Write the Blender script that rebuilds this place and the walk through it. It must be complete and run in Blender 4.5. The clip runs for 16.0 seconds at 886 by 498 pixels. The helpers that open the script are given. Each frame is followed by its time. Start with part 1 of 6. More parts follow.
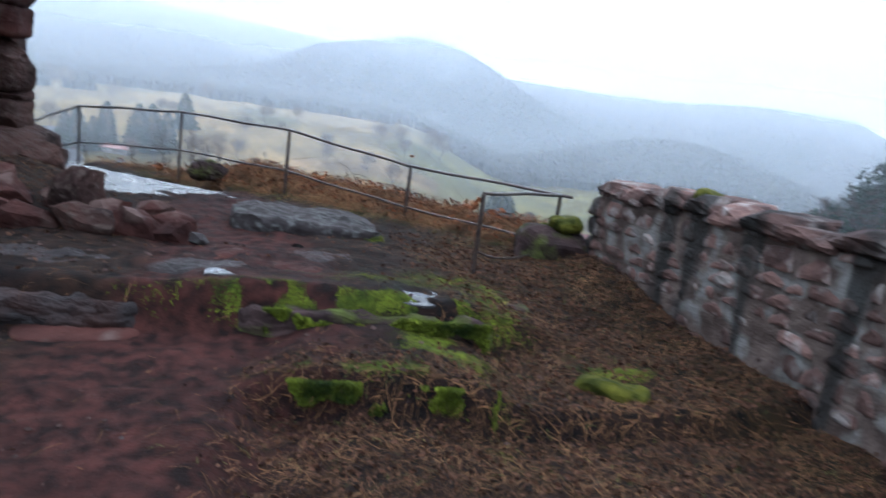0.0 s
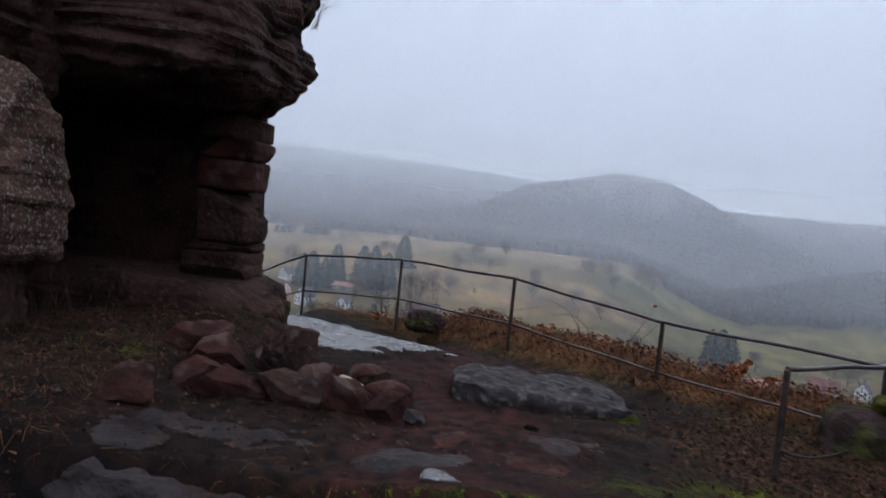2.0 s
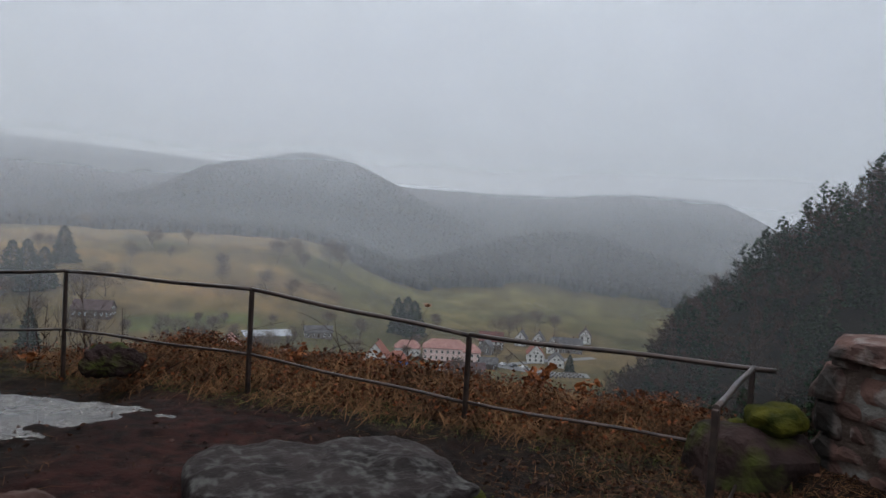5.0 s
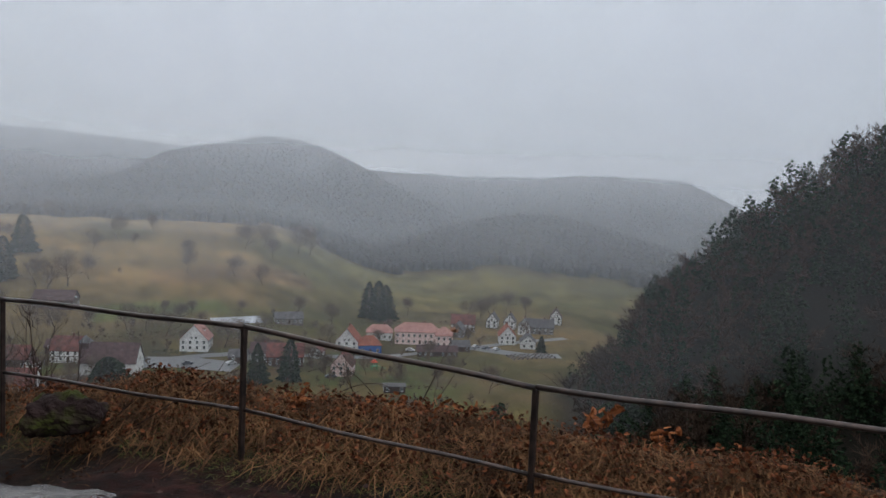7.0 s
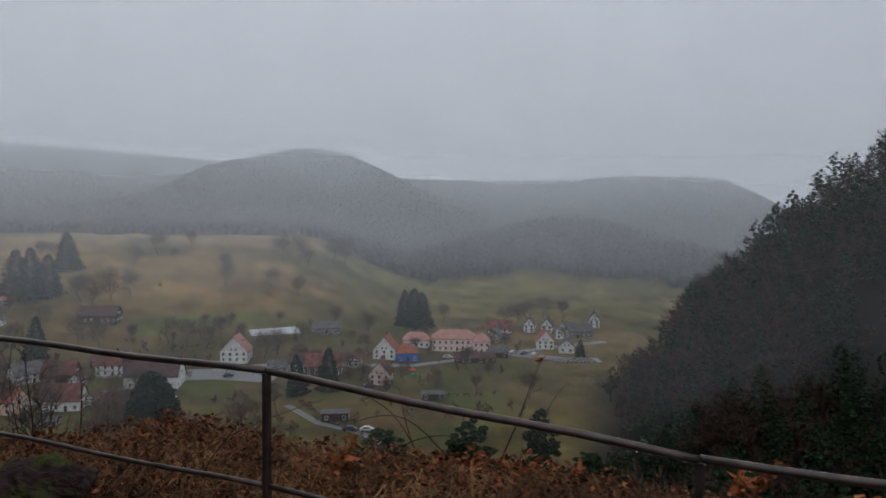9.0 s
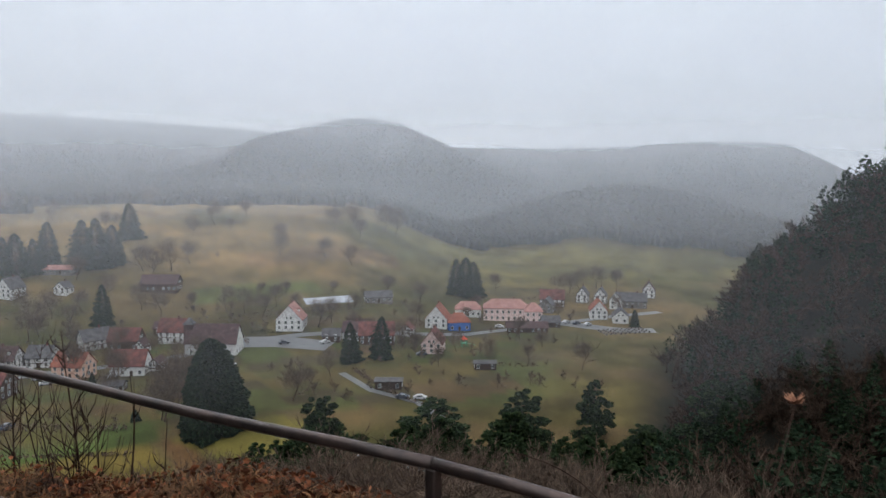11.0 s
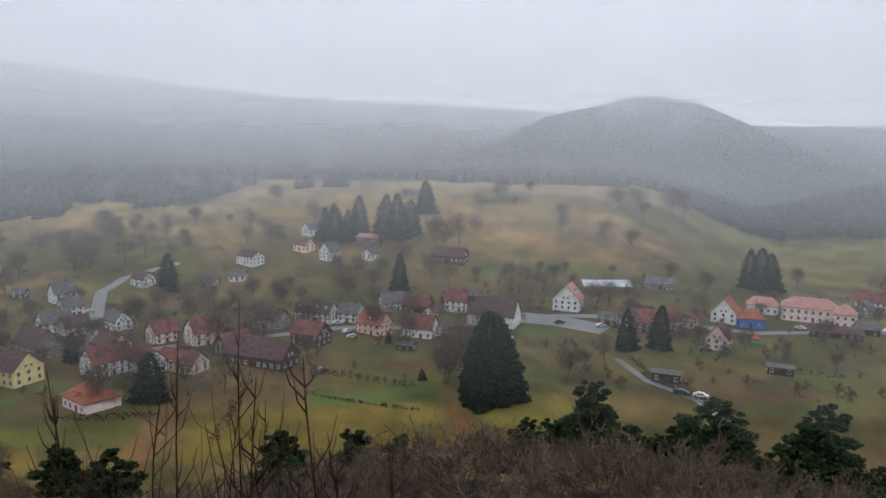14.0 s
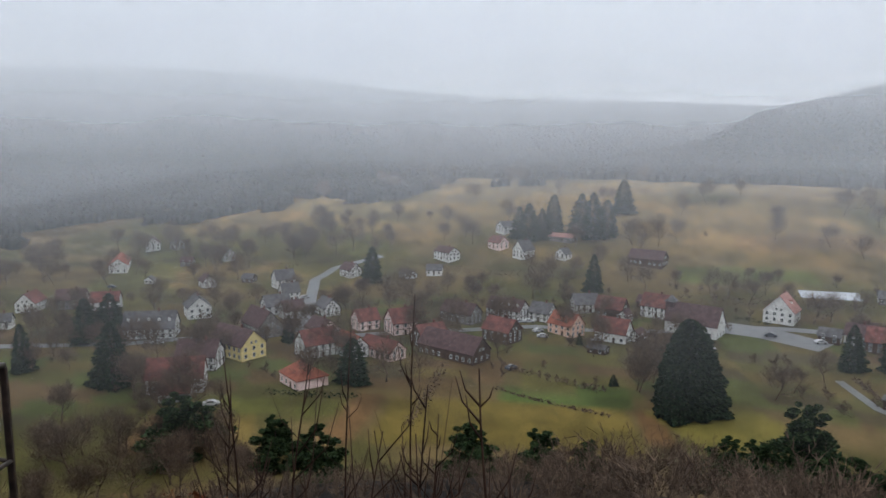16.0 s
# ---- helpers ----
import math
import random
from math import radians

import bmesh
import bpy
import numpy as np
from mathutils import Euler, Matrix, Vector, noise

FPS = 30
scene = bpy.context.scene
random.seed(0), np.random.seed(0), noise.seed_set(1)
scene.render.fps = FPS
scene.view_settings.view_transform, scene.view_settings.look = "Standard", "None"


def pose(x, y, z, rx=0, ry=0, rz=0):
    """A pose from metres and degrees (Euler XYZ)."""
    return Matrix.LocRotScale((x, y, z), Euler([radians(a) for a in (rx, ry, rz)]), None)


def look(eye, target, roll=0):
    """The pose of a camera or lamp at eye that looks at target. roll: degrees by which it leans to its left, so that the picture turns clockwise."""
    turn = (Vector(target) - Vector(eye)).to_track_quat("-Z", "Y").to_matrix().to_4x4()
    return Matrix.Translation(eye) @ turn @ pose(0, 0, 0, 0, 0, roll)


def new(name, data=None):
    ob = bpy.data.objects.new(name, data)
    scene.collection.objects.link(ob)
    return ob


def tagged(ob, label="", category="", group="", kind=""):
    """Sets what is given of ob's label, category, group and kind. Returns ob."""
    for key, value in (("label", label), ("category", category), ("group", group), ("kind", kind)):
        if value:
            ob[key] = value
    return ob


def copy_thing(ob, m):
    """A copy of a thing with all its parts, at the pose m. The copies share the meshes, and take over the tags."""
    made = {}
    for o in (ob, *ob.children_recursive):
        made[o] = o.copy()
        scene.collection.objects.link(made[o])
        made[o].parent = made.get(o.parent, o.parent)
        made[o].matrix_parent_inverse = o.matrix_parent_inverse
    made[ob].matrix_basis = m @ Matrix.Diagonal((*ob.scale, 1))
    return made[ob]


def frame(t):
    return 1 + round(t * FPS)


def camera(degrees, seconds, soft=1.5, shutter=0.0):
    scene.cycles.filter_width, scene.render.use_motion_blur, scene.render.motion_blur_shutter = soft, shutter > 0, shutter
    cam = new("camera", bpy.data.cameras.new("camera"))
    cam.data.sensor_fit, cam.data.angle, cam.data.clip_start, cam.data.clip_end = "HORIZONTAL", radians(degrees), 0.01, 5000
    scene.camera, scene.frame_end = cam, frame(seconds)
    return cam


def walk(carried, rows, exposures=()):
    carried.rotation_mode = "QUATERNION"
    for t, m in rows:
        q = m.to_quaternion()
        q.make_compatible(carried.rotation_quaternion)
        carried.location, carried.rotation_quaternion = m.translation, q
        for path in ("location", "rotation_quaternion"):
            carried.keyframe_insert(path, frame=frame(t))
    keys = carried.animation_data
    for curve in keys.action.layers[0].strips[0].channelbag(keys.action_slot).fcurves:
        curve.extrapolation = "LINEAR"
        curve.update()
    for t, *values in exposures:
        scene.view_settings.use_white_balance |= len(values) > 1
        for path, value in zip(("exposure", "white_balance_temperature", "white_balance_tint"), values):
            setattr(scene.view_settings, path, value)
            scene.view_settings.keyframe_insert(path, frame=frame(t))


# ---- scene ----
cam = camera(65.5, 16.0, shutter=0.35)
PATH = [
    (0, (0.742, -9.575, 1.536), (1.054, -7.643, 1.124), 7.8),
    (0.5, (0.755, -9.275, 1.536), (0.705, -7.305, 1.194), 5.9),
    (1, (0.72, -8.966, 1.546), (0.475, -7.004, 1.248), 6.7),
    (1.5, (0.588, -8.643, 1.563), (0.327, -6.671, 1.362), 6.7),
    (2, (0.426, -8.255, 1.564), (0.108, -6.283, 1.468), 5.8),
    (2.5, (0.249, -7.929, 1.578), (-0.208, -5.982, 1.549), 5.8),
    (3, (0.074, -7.574, 1.567), (-0.196, -5.593, 1.53), 3.7),
    (3.5, (0.015, -7.222, 1.549), (-0.099, -5.226, 1.474), 3.7),
    (4, (-0.027, -6.831, 1.55), (0.088, -4.835, 1.497), 4.1),
    (4.5, (-0.069, -6.39, 1.553), (0.412, -4.45, 1.495), 4.0),
    (7, (-0.249, -4.607, 1.756), (0.403, -2.72, 1.626), 2.5),
    (7.5, (-0.151, -4.311, 1.763), (0.281, -2.362, 1.634), 1.5),
    (8, (-0.168, -3.992, 1.705), (0.33, -2.069, 1.468), 1.7),
    (8.5, (-0.19, -3.64, 1.688), (0.415, -1.738, 1.561), 0.8),
    (9, (-0.103, -3.289, 1.668), (0.455, -1.372, 1.553), 0.6),
    (9.5, (-0.11, -2.905, 1.628), (0.336, -0.963, 1.459), 1.2),
    (12, (-0.511, -0.966, 1.668), (-0.095, 0.978, 1.453), -0.0),
    (12.5, (-0.571, -0.647, 1.677), (-0.202, 1.305, 1.45), 0.9),
    (13, (-0.64, -0.28, 1.624), (-0.486, 1.699, 1.377), 0.7),
    (13.5, (-0.614, 0.172, 1.573), (-0.835, 2.144, 1.327), 0.3),
    (14, (-0.721, 0.571, 1.517), (-1.099, 2.517, 1.251), 0.6),
    (14.5, (-0.869, 0.889, 1.427), (-1.344, 2.814, 1.167), 1.4),
    (15, (-0.985, 1.133, 1.382), (-1.556, 3.032, 1.123), 1.4),
    (15.5, (-1.016, 1.304, 1.359), (-1.799, 3.125, 1.097), 0.2),
    (16, (-0.941, 1.24, 1.379), (-1.844, 3.003, 1.106), 0.3),
]
# exposure follows the clip's camera, which dims as it turns to the sky
walk(cam, [(t, look(eye, target, roll)) for t, eye, target, roll in PATH],
     [(0, 0.89, 5450, 4), (0.5, 0.51, 5500, 13), (1.0, 0.45, 5550, 13), (1.5, 0.07, 5700, 12), (2.0, -0.24, 5950, 11), (2.5, -0.34, 6050, 11), (3.0, -0.19, 6450, 9), (4.0, -0.31, 6560, 8), (4.5, -0.44, 6560, 8), (7.0, -0.39, 6560, 8), (7.5, -0.51, 6560, 8), (8.0, -0.01, 6560, 8), (8.5, -0.59, 6560, 8), (9.0, -0.67, 6560, 8), (9.5, -0.06, 6560, 8), (12.0, 0.01, 6560, 8), (16.0, -0.02, 6560, 8)])

# ---- sky and light: a low overcast ----
world = bpy.data.worlds.new("overcast_sky")
scene.world = world
scene.cycles.transparent_max_bounces = 24
world.use_nodes = True
wn, wl = world.node_tree.nodes, world.node_tree.links
wn.clear()
w_out, w_bg = wn.new("ShaderNodeOutputWorld"), wn.new("ShaderNodeBackground")
w_sky = wn.new("ShaderNodeTexSky")
w_sky.sky_type, w_sky.sun_disc = "NISHITA", False
w_sky.sun_elevation, w_sky.sun_rotation = radians(38), radians(-10)
w_sky.air_density, w_sky.dust_density = 1.5, 6.0
w_co, w_noise, w_ramp = wn.new("ShaderNodeTexCoord"), wn.new("ShaderNodeTexNoise"), wn.new("ShaderNodeValToRGB")
w_map = wn.new("ShaderNodeMapping")
w_map.inputs["Scale"].default_value = (1.0, 1.0, 2.6)
w_noise.inputs["Scale"].default_value, w_noise.inputs["Detail"].default_value = 1.5, 5
w_noise.inputs["Distortion"].default_value = 0.4
w_ramp.color_ramp.elements[0].position, w_ramp.color_ramp.elements[0].color = 0.34, (11.3, 12.4, 14.2, 1)
w_ramp.color_ramp.elements[1].position, w_ramp.color_ramp.elements[1].color = 0.66, (18.6, 19.7, 21.6, 1)
w_mix = wn.new("ShaderNodeMix")
w_mix.data_type = "RGBA"
w_mix.inputs["Factor"].default_value = 0.93
wl.new(w_co.outputs["Generated"], w_map.inputs["Vector"])
wl.new(w_map.outputs[0], w_noise.inputs["Vector"])
wl.new(w_noise.outputs["Fac"], w_ramp.inputs["Fac"])
wl.new(w_sky.outputs[0], w_mix.inputs[6])
wl.new(w_ramp.outputs[0], w_mix.inputs[7])
wl.new(w_mix.outputs[2], w_bg.inputs["Color"])
# an overcast sky is dimmest at the horizon and brightens towards the zenith
w_sep, w_high = wn.new("ShaderNodeSeparateXYZ"), wn.new("ShaderNodeMapRange")
for key, v in (("From Min", 0.0), ("From Max", 1.0), ("To Min", 0.05), ("To Max", 0.15)):
    w_high.inputs[key].default_value = v
wl.new(w_co.outputs["Generated"], w_sep.inputs[0])
wl.new(w_sep.outputs["Z"], w_high.inputs["Value"])
wl.new(w_high.outputs[0], w_bg.inputs["Strength"])
wl.new(w_bg.outputs[0], w_out.inputs["Surface"])
sun = new("sun", bpy.data.lights.new("sun", "SUN"))
sun.data.energy, sun.data.angle, sun.data.color = 0.5, radians(40), (1.0, 0.97, 0.93)
sun.matrix_world = look((0, 0, 50), (8, -45, 0))


# ---- noise and mesh helpers ----
def lattice(ix, iy, seed):
    h = (ix.astype(np.int64) * 374761393 + iy.astype(np.int64) * 668265263 + seed * 974634777) & 0x7FFFFFFF
    h = ((h ^ (h >> 13)) * 1274126177) & 0x7FFFFFFF
    return ((h ^ (h >> 16)) & 0xFFFF) / 65535.0


def value_noise(x, y, seed=0):
    x, y = np.asarray(x, float), np.asarray(y, float)
    ix, iy = np.floor(x), np.floor(y)
    fx, fy = x - ix, y - iy
    fx, fy = fx * fx * (3 - 2 * fx), fy * fy * (3 - 2 * fy)
    a, b = lattice(ix, iy, seed), lattice(ix + 1, iy, seed)
    c, d = lattice(ix, iy + 1, seed), lattice(ix + 1, iy + 1, seed)
    return (a + (b - a) * fx) * (1 - fy) + (c + (d - c) * fx) * fy - 0.5


def fbm(x, y, scale, octaves=4, seed=0):
    total, amp = 0.0, 1.0
    for k in range(octaves):
        total = total + amp * value_noise(np.asarray(x) / scale * 2 ** k, np.asarray(y) / scale * 2 ** k, seed + k)
        amp *= 0.5
    return total


def step(a, b, v):
    t = np.clip((np.asarray(v, float) - a) / (b - a), 0, 1)
    return t * t * (3 - 2 * t)


def bump(v, at, width):
    return np.exp(-((np.asarray(v, float) - at) / width) ** 2)


# ---- the lie of the land ----
def beyond_edge(x, y):
    """Metres past the brink of the rock terrace (negative on the terrace)."""
    front = 0.6 * x + 0.8 * y - 1.0 - 0.25 * step(-1.0, -2.5, x)
    side = 0.97 * x + 0.23 * y - 3.15
    left = -0.75 * x + 0.66 * y - 5.6
    back = np.where(x < 0, 0.25 * x + 0.97 * y - 2.3, -9)
    return np.maximum(np.maximum(front, side), np.maximum(np.where(y > -4, left, -9), back))


def terrace(x, y):
    z = 0.02 * np.ones_like(np.asarray(x, float))
    ledge = -4.72 + 0.2 * fbm(x, y, 1.3, 3, 5) - 0.12 * step(-0.2, -1.6, x) + 0.3 * step(1.9, 2.6, x)
    z = z + 0.06 * step(-3.5, -4.6, y) * step(2.2, 1.2, x) * step(-0.9, 0.2, x)
    z = z - 0.33 * step(ledge + 0.10, ledge - 0.12, y) * step(3.2, 1.7, x)
    z = z + 0.12 * step(-5.72, -5.58, y) * step(ledge + 0.10, ledge - 0.12, y) * step(0.3, 0.7, x) * step(2.1, 1.6, x)
    z = z - 0.17 * step(-5.56, -5.68, y) * step(0.2, 0.5, x) * step(-7.8, -6.4, y)
    z = z - 0.25 * step(1.7, 3.0, x) * step(-2.8, -4.5, y)
    z = z + 0.26 * step(-2.0, -3.1, x) * step(0.2, -0.9, y) * step(-6.5, -4.2, y)
    z = z - 0.27 * step(-0.3, 1.3, y) * step(-0.5, -1.4, x)
    z = z - 0.75 * step(-3.4, -4.8, x) * step(1.4, 3.0, y)
    z = z - 0.16 * bump(x, -1.9, 1.5) * bump(y, 0.15, 0.65)
    z = z + 0.16 * bump(beyond_edge(x, y), -0.3, 0.5) * step(-2.3, -1.2, x)
    return z + 0.06 * fbm(x, y, 0.9, 3, 1) + 0.04 * fbm(x, y, 0.2, 4, 9)


def valley(x, y):
    """The valley, its slopes and the wooded hills round it."""
    x, y = np.asarray(x, float), np.asarray(y, float)
    r, az = np.hypot(x, y) + 1e-6, np.degrees(np.arctan2(x, y))
    floor = -65 + 45 * step(255, 560, y) * (1 - 0.85 * step(3, 17, az)) + 1.5 * fbm(x, y, 60, 3, 3)
    z = floor
    far = 0.034 + 0.036 / (1 + np.exp((az - 2) / 6)) + 0.036 / (1 + np.exp((az + 33) / 5)) - 0.012 * step(-46, -62, az) + 0.010 * bump(az, 33, 7) - 0.06 * step(37, 47, az)
    main = -0.06 + 0.137 * np.exp(-np.abs((az - 5.2) / 12.9) ** 1.84) + 0.016 * bump(az, -3, 3) + 0.03 * bump(az, -13, 7)
    low = -0.11 + 0.09 * bump(az, 27, 13.5)
    for rise, at, wide in ((far, 1620, 230), (main, 1080, 150), (low, 640, 80)):
        fall = np.exp(-((r - at) / wide) ** 2)
        fall = np.where((r > at) & (at > 1400), 1.0, fall)
        z = np.maximum(z, floor + np.maximum(rise * at + 1.5 - floor, 0) * fall + (4 * fbm(x, y, 90, 3, 7)) * fall)
    spur = -0.156 + 0.235 * step(33, 54, az) + 0.05 * step(53, 90, az)
    fall = np.exp(-((r - 210) / 65) ** 2) * step(31, 38, az) * step(150, 110, az)
    z = np.maximum(z, floor + np.maximum(spur * 210 + 1.5 - floor, 0) * fall + 2 * fbm(x, y, 25, 3, 8) * fall)
    return z


def land(x, y):
    x, y = np.asarray(x, float), np.asarray(y, float)
    s = beyond_edge(x, y)
    near = terrace(x, y)
    out = s + (np.maximum(s, np.hypot(x, y) - 6) - s) * step(2, 14, s)
    drop = np.interp(out, (0, 0.5, 1.3, 3, 7, 15, 30, 60, 90, 115, 135, 160), (0, -0.35, -2.4, -6, -10, -14, -20.5, -34, -46, -58, -64.5, -66))
    drop = drop + 1.2 * fbm(x, y, 5, 3, 4) * step(2, 8, s)
    far = valley(x, y)
    w = step(120, 165, out)
    out = np.where(s < 0, near, near * step(3, 0, s) + np.maximum(drop * (1 - w) + far * w, np.where(s > 60, far, -999)))
    return out


# ---- materials ----
def material(name, low, high, scale=6.0, rough=0.85, relief=0.3, metal=0.0, fine=40.0, third=None, third_scale=1.2, cover="", glint=0.0, spread=(0.35, 0.68), object_tint=0.0, moss=None, streak=None, island=0.0):
    """Two-scale mottled surface; cover: a colour layer of the mesh that gives the base colour."""
    m = bpy.data.materials.new(name)
    m.use_nodes = True
    n, l = m.node_tree.nodes, m.node_tree.links
    bsdf = n["Principled BSDF"]
    geo = n.new("ShaderNodeNewGeometry")
    a, b, ramp = n.new("ShaderNodeTexNoise"), n.new("ShaderNodeTexNoise"), n.new("ShaderNodeValToRGB")
    for node, s, d in ((a, scale, 6), (b, fine, 4)):
        node.inputs["Scale"].default_value, node.inputs["Detail"].default_value = s, d
        l.new(geo.outputs["Position"], node.inputs["Vector"])
    ramp.color_ramp.elements[0].position, ramp.color_ramp.elements[1].position = spread
    ramp.color_ramp.elements[0].color, ramp.color_ramp.elements[1].color = (*low, 1), (*high, 1)
    l.new(a.outputs["Fac"], ramp.inputs["Fac"])
    colour = ramp.outputs[0]

    def mixed(kind, factor, x, y):
        mix = n.new("ShaderNodeMix")
        mix.data_type, mix.blend_type = "RGBA", kind
        if isinstance(factor, float):
            mix.inputs["Factor"].default_value = factor
        else:
            l.new(factor, mix.inputs["Factor"])
        for slot, v in ((6, x), (7, y)):
            if isinstance(v, tuple):
                mix.inputs[slot].default_value = (*v, 1)
            else:
                l.new(v, mix.inputs[slot])
        return mix.outputs[2]

    def noise_mask(s, lo, hi, detail=5):
        t, r = n.new("ShaderNodeTexNoise"), n.new("ShaderNodeMapRange")
        t.inputs["Scale"].default_value, t.inputs["Detail"].default_value = s, detail
        l.new(geo.outputs["Position"], t.inputs["Vector"])
        r.inputs["From Min"].default_value, r.inputs["From Max"].default_value = lo, hi
        l.new(t.outputs["Fac"], r.inputs["Value"])
        return r.outputs[0]

    if cover:
        att = n.new("ShaderNodeAttribute")
        att.attribute_name = cover
        colour = mixed("MULTIPLY", 1.0, att.outputs["Color"], colour)
    if third:
        colour = mixed("MIX", noise_mask(third_scale, 0.52, 0.66), colour, third)
    if streak:
        mp, t, r = n.new("ShaderNodeMapping"), n.new("ShaderNodeTexNoise"), n.new("ShaderNodeMapRange")
        mp.inputs["Scale"].default_value = (2.6, 2.6, 0.22)
        t.inputs["Scale"].default_value, t.inputs["Detail"].default_value = 1.0, 4
        r.inputs["From Min"].default_value, r.inputs["From Max"].default_value, r.inputs["To Max"].default_value = 0.54, 0.62, 0.85
        l.new(geo.outputs["Position"], mp.inputs["Vector"])
        l.new(mp.outputs[0], t.inputs["Vector"])
        l.new(t.outputs["Fac"], r.inputs["Value"])
        colour = mixed("MIX", r.outputs[0], colour, streak)
    if moss:
        up, r = n.new("ShaderNodeSeparateXYZ"), n.new("ShaderNodeMath")
        l.new(geo.outputs["Normal"], up.inputs[0])
        r.operation = "MULTIPLY"
        rr = n.new("ShaderNodeMapRange")
        rr.inputs["From Min"].default_value, rr.inputs["From Max"].default_value = -0.5, 0.2
        l.new(up.outputs["Z"], rr.inputs["Value"])
        l.new(rr.outputs[0], r.inputs[0])
        l.new(noise_mask(moss[1], 0.46, 0.64), r.inputs[1])
        colour = mixed("MIX", r.outputs[0], colour, moss[0])
    if island:
        hsv, r = n.new("ShaderNodeHueSaturation"), n.new("ShaderNodeMapRange")
        r.inputs["To Min"].default_value, r.inputs["To Max"].default_value = 1 - island, 1 + island
        l.new(geo.outputs["Random Per Island"], r.inputs["Value"])
        l.new(r.outputs[0], hsv.inputs["Value"])
        l.new(colour, hsv.inputs["Color"])
        colour = hsv.outputs[0]
    if object_tint:
        info, hsv = n.new("ShaderNodeObjectInfo"), n.new("ShaderNodeHueSaturation")
        r = n.new("ShaderNodeMapRange")
        r.inputs["To Min"].default_value, r.inputs["To Max"].default_value = 1 - object_tint, 1 + object_tint
        l.new(info.outputs["Random"], r.inputs["Value"])
        l.new(r.outputs[0], hsv.inputs["Value"])
        l.new(colour, hsv.inputs["Color"])
        colour = hsv.outputs[0]
    l.new(colour, bsdf.inputs["Base Color"])
    rm = n.new("ShaderNodeMapRange")
    rm.inputs["To Min"].default_value, rm.inputs["To Max"].default_value = max(rough - 0.15, 0.03), min(rough + 0.12, 1)
    l.new(a.outputs["Fac"], rm.inputs["Value"])
    l.new(rm.outputs[0], bsdf.inputs["Roughness"])
    bsdf.inputs["Metallic"].default_value = metal
    bsdf.inputs["Specular IOR Level"].default_value = 0.5 if glint else 0.1
    if relief:
        bp, add = n.new("ShaderNodeBump"), n.new("ShaderNodeMath")
        add.operation = "ADD"
        l.new(a.outputs["Fac"], add.inputs[0])
        l.new(b.outputs["Fac"], add.inputs[1])
        bp.inputs["Strength"].default_value, bp.inputs["Distance"].default_value = relief, 0.6 / fine
        l.new(add.outputs[0], bp.inputs["Height"])
        l.new(bp.outputs[0], bsdf.inputs["Normal"])
    return m


M_ground = material("soil_and_grass", (0.22, 0.21, 0.2), (1.6, 1.5, 1.42), 9.0, 0.92, 1.0, fine=60, cover="cover")
M_sand = material("red_sandstone", (0.0125, 0.0043, 0.0036), (0.052, 0.0185, 0.0142), 2.2, 0.85, 0.6, fine=26, third=(0.066, 0.04, 0.033), third_scale=3.5)
M_cliff = material("dark_sandstone", (0.0125, 0.00597, 0.00501), (0.0473, 0.023, 0.0178), 1.6, 0.9, 1.0, fine=22, third=(0.042, 0.028, 0.0225), third_scale=15)
M_wet = material("wet_grey_stone", (0.0181, 0.0147, 0.0147), (0.0408, 0.0374, 0.0374), 3.0, 0.27, 0.35, fine=30, glint=1)
M_slab = material("lichen_slab", (0.00912, 0.00616, 0.00589), (0.0303, 0.0232, 0.0224), 3.2, 0.72, 0.5, fine=28, third=(0.055, 0.052, 0.048), third_scale=13)
M_mossy = material("mossy_stone", (0.0125, 0.0075, 0.00702), (0.0399, 0.0235, 0.0213), 3.0, 0.9, 0.7, fine=26, moss=((0.042, 0.05, 0.008), 3.4))
M_moss = material("moss", (0.0167, 0.0193, 0.00243), (0.0667, 0.061, 0.00757), 9.0, 0.95, 0.9, fine=90)
M_wallstone = material("wall_stone", (0.0319, 0.0188, 0.0161), (0.115, 0.0638, 0.0525), 4.0, 0.9, 0.6, fine=32, third=(0.14, 0.116, 0.105), third_scale=6.0, object_tint=0.45, streak=(0.012, 0.012, 0.011))
M_lichenrock = material("lichened_sandstone", (0.0235, 0.0118, 0.0094), (0.088, 0.048, 0.036), 2.4, 0.9, 1.0, fine=22, third=(0.14, 0.118, 0.096), third_scale=34)
M_mossblade = material("moss_shoots", (0.010, 0.016, 0.002), (0.085, 0.098, 0.008), 5.0, 0.9, 0.0, island=0.5)
M_ledge = material("bedrock", (0.0085, 0.0062, 0.0060), (0.031, 0.0235, 0.0225), 2.6, 0.62, 0.8, fine=24, third=(0.022, 0.0105, 0.0085), third_scale=2.2)
M_mortar = material("old_mortar", (0.0432, 0.0292, 0.0237), (0.0936, 0.068, 0.0567), 5.0, 0.95, 0.8, fine=40, streak=(0.014, 0.013, 0.012), third=(0.13, 0.12, 0.11), third_scale=4.0)
M_iron = material("dark_iron", (0.028, 0.022, 0.02), (0.075, 0.05, 0.042), 14.0, 0.42, 0.25, metal=0.6, fine=120, glint=1)
M_pale = material("pale_stone", (0.195, 0.163, 0.111), (0.338, 0.293, 0.215), 5.0, 0.8, 0.4, fine=40)
M_straw = material("dry_straw", (0.021, 0.0088, 0.0042), (0.160, 0.080, 0.036), 3.0, 0.9, 0.0, spread=(0.3, 0.7), island=0.7)
M_leaf = material("dead_leaf", (0.015, 0.0060, 0.0037), (0.064, 0.029, 0.016), 30.0, 0.8, 0.0, spread=(0.3, 0.7), island=0.7)
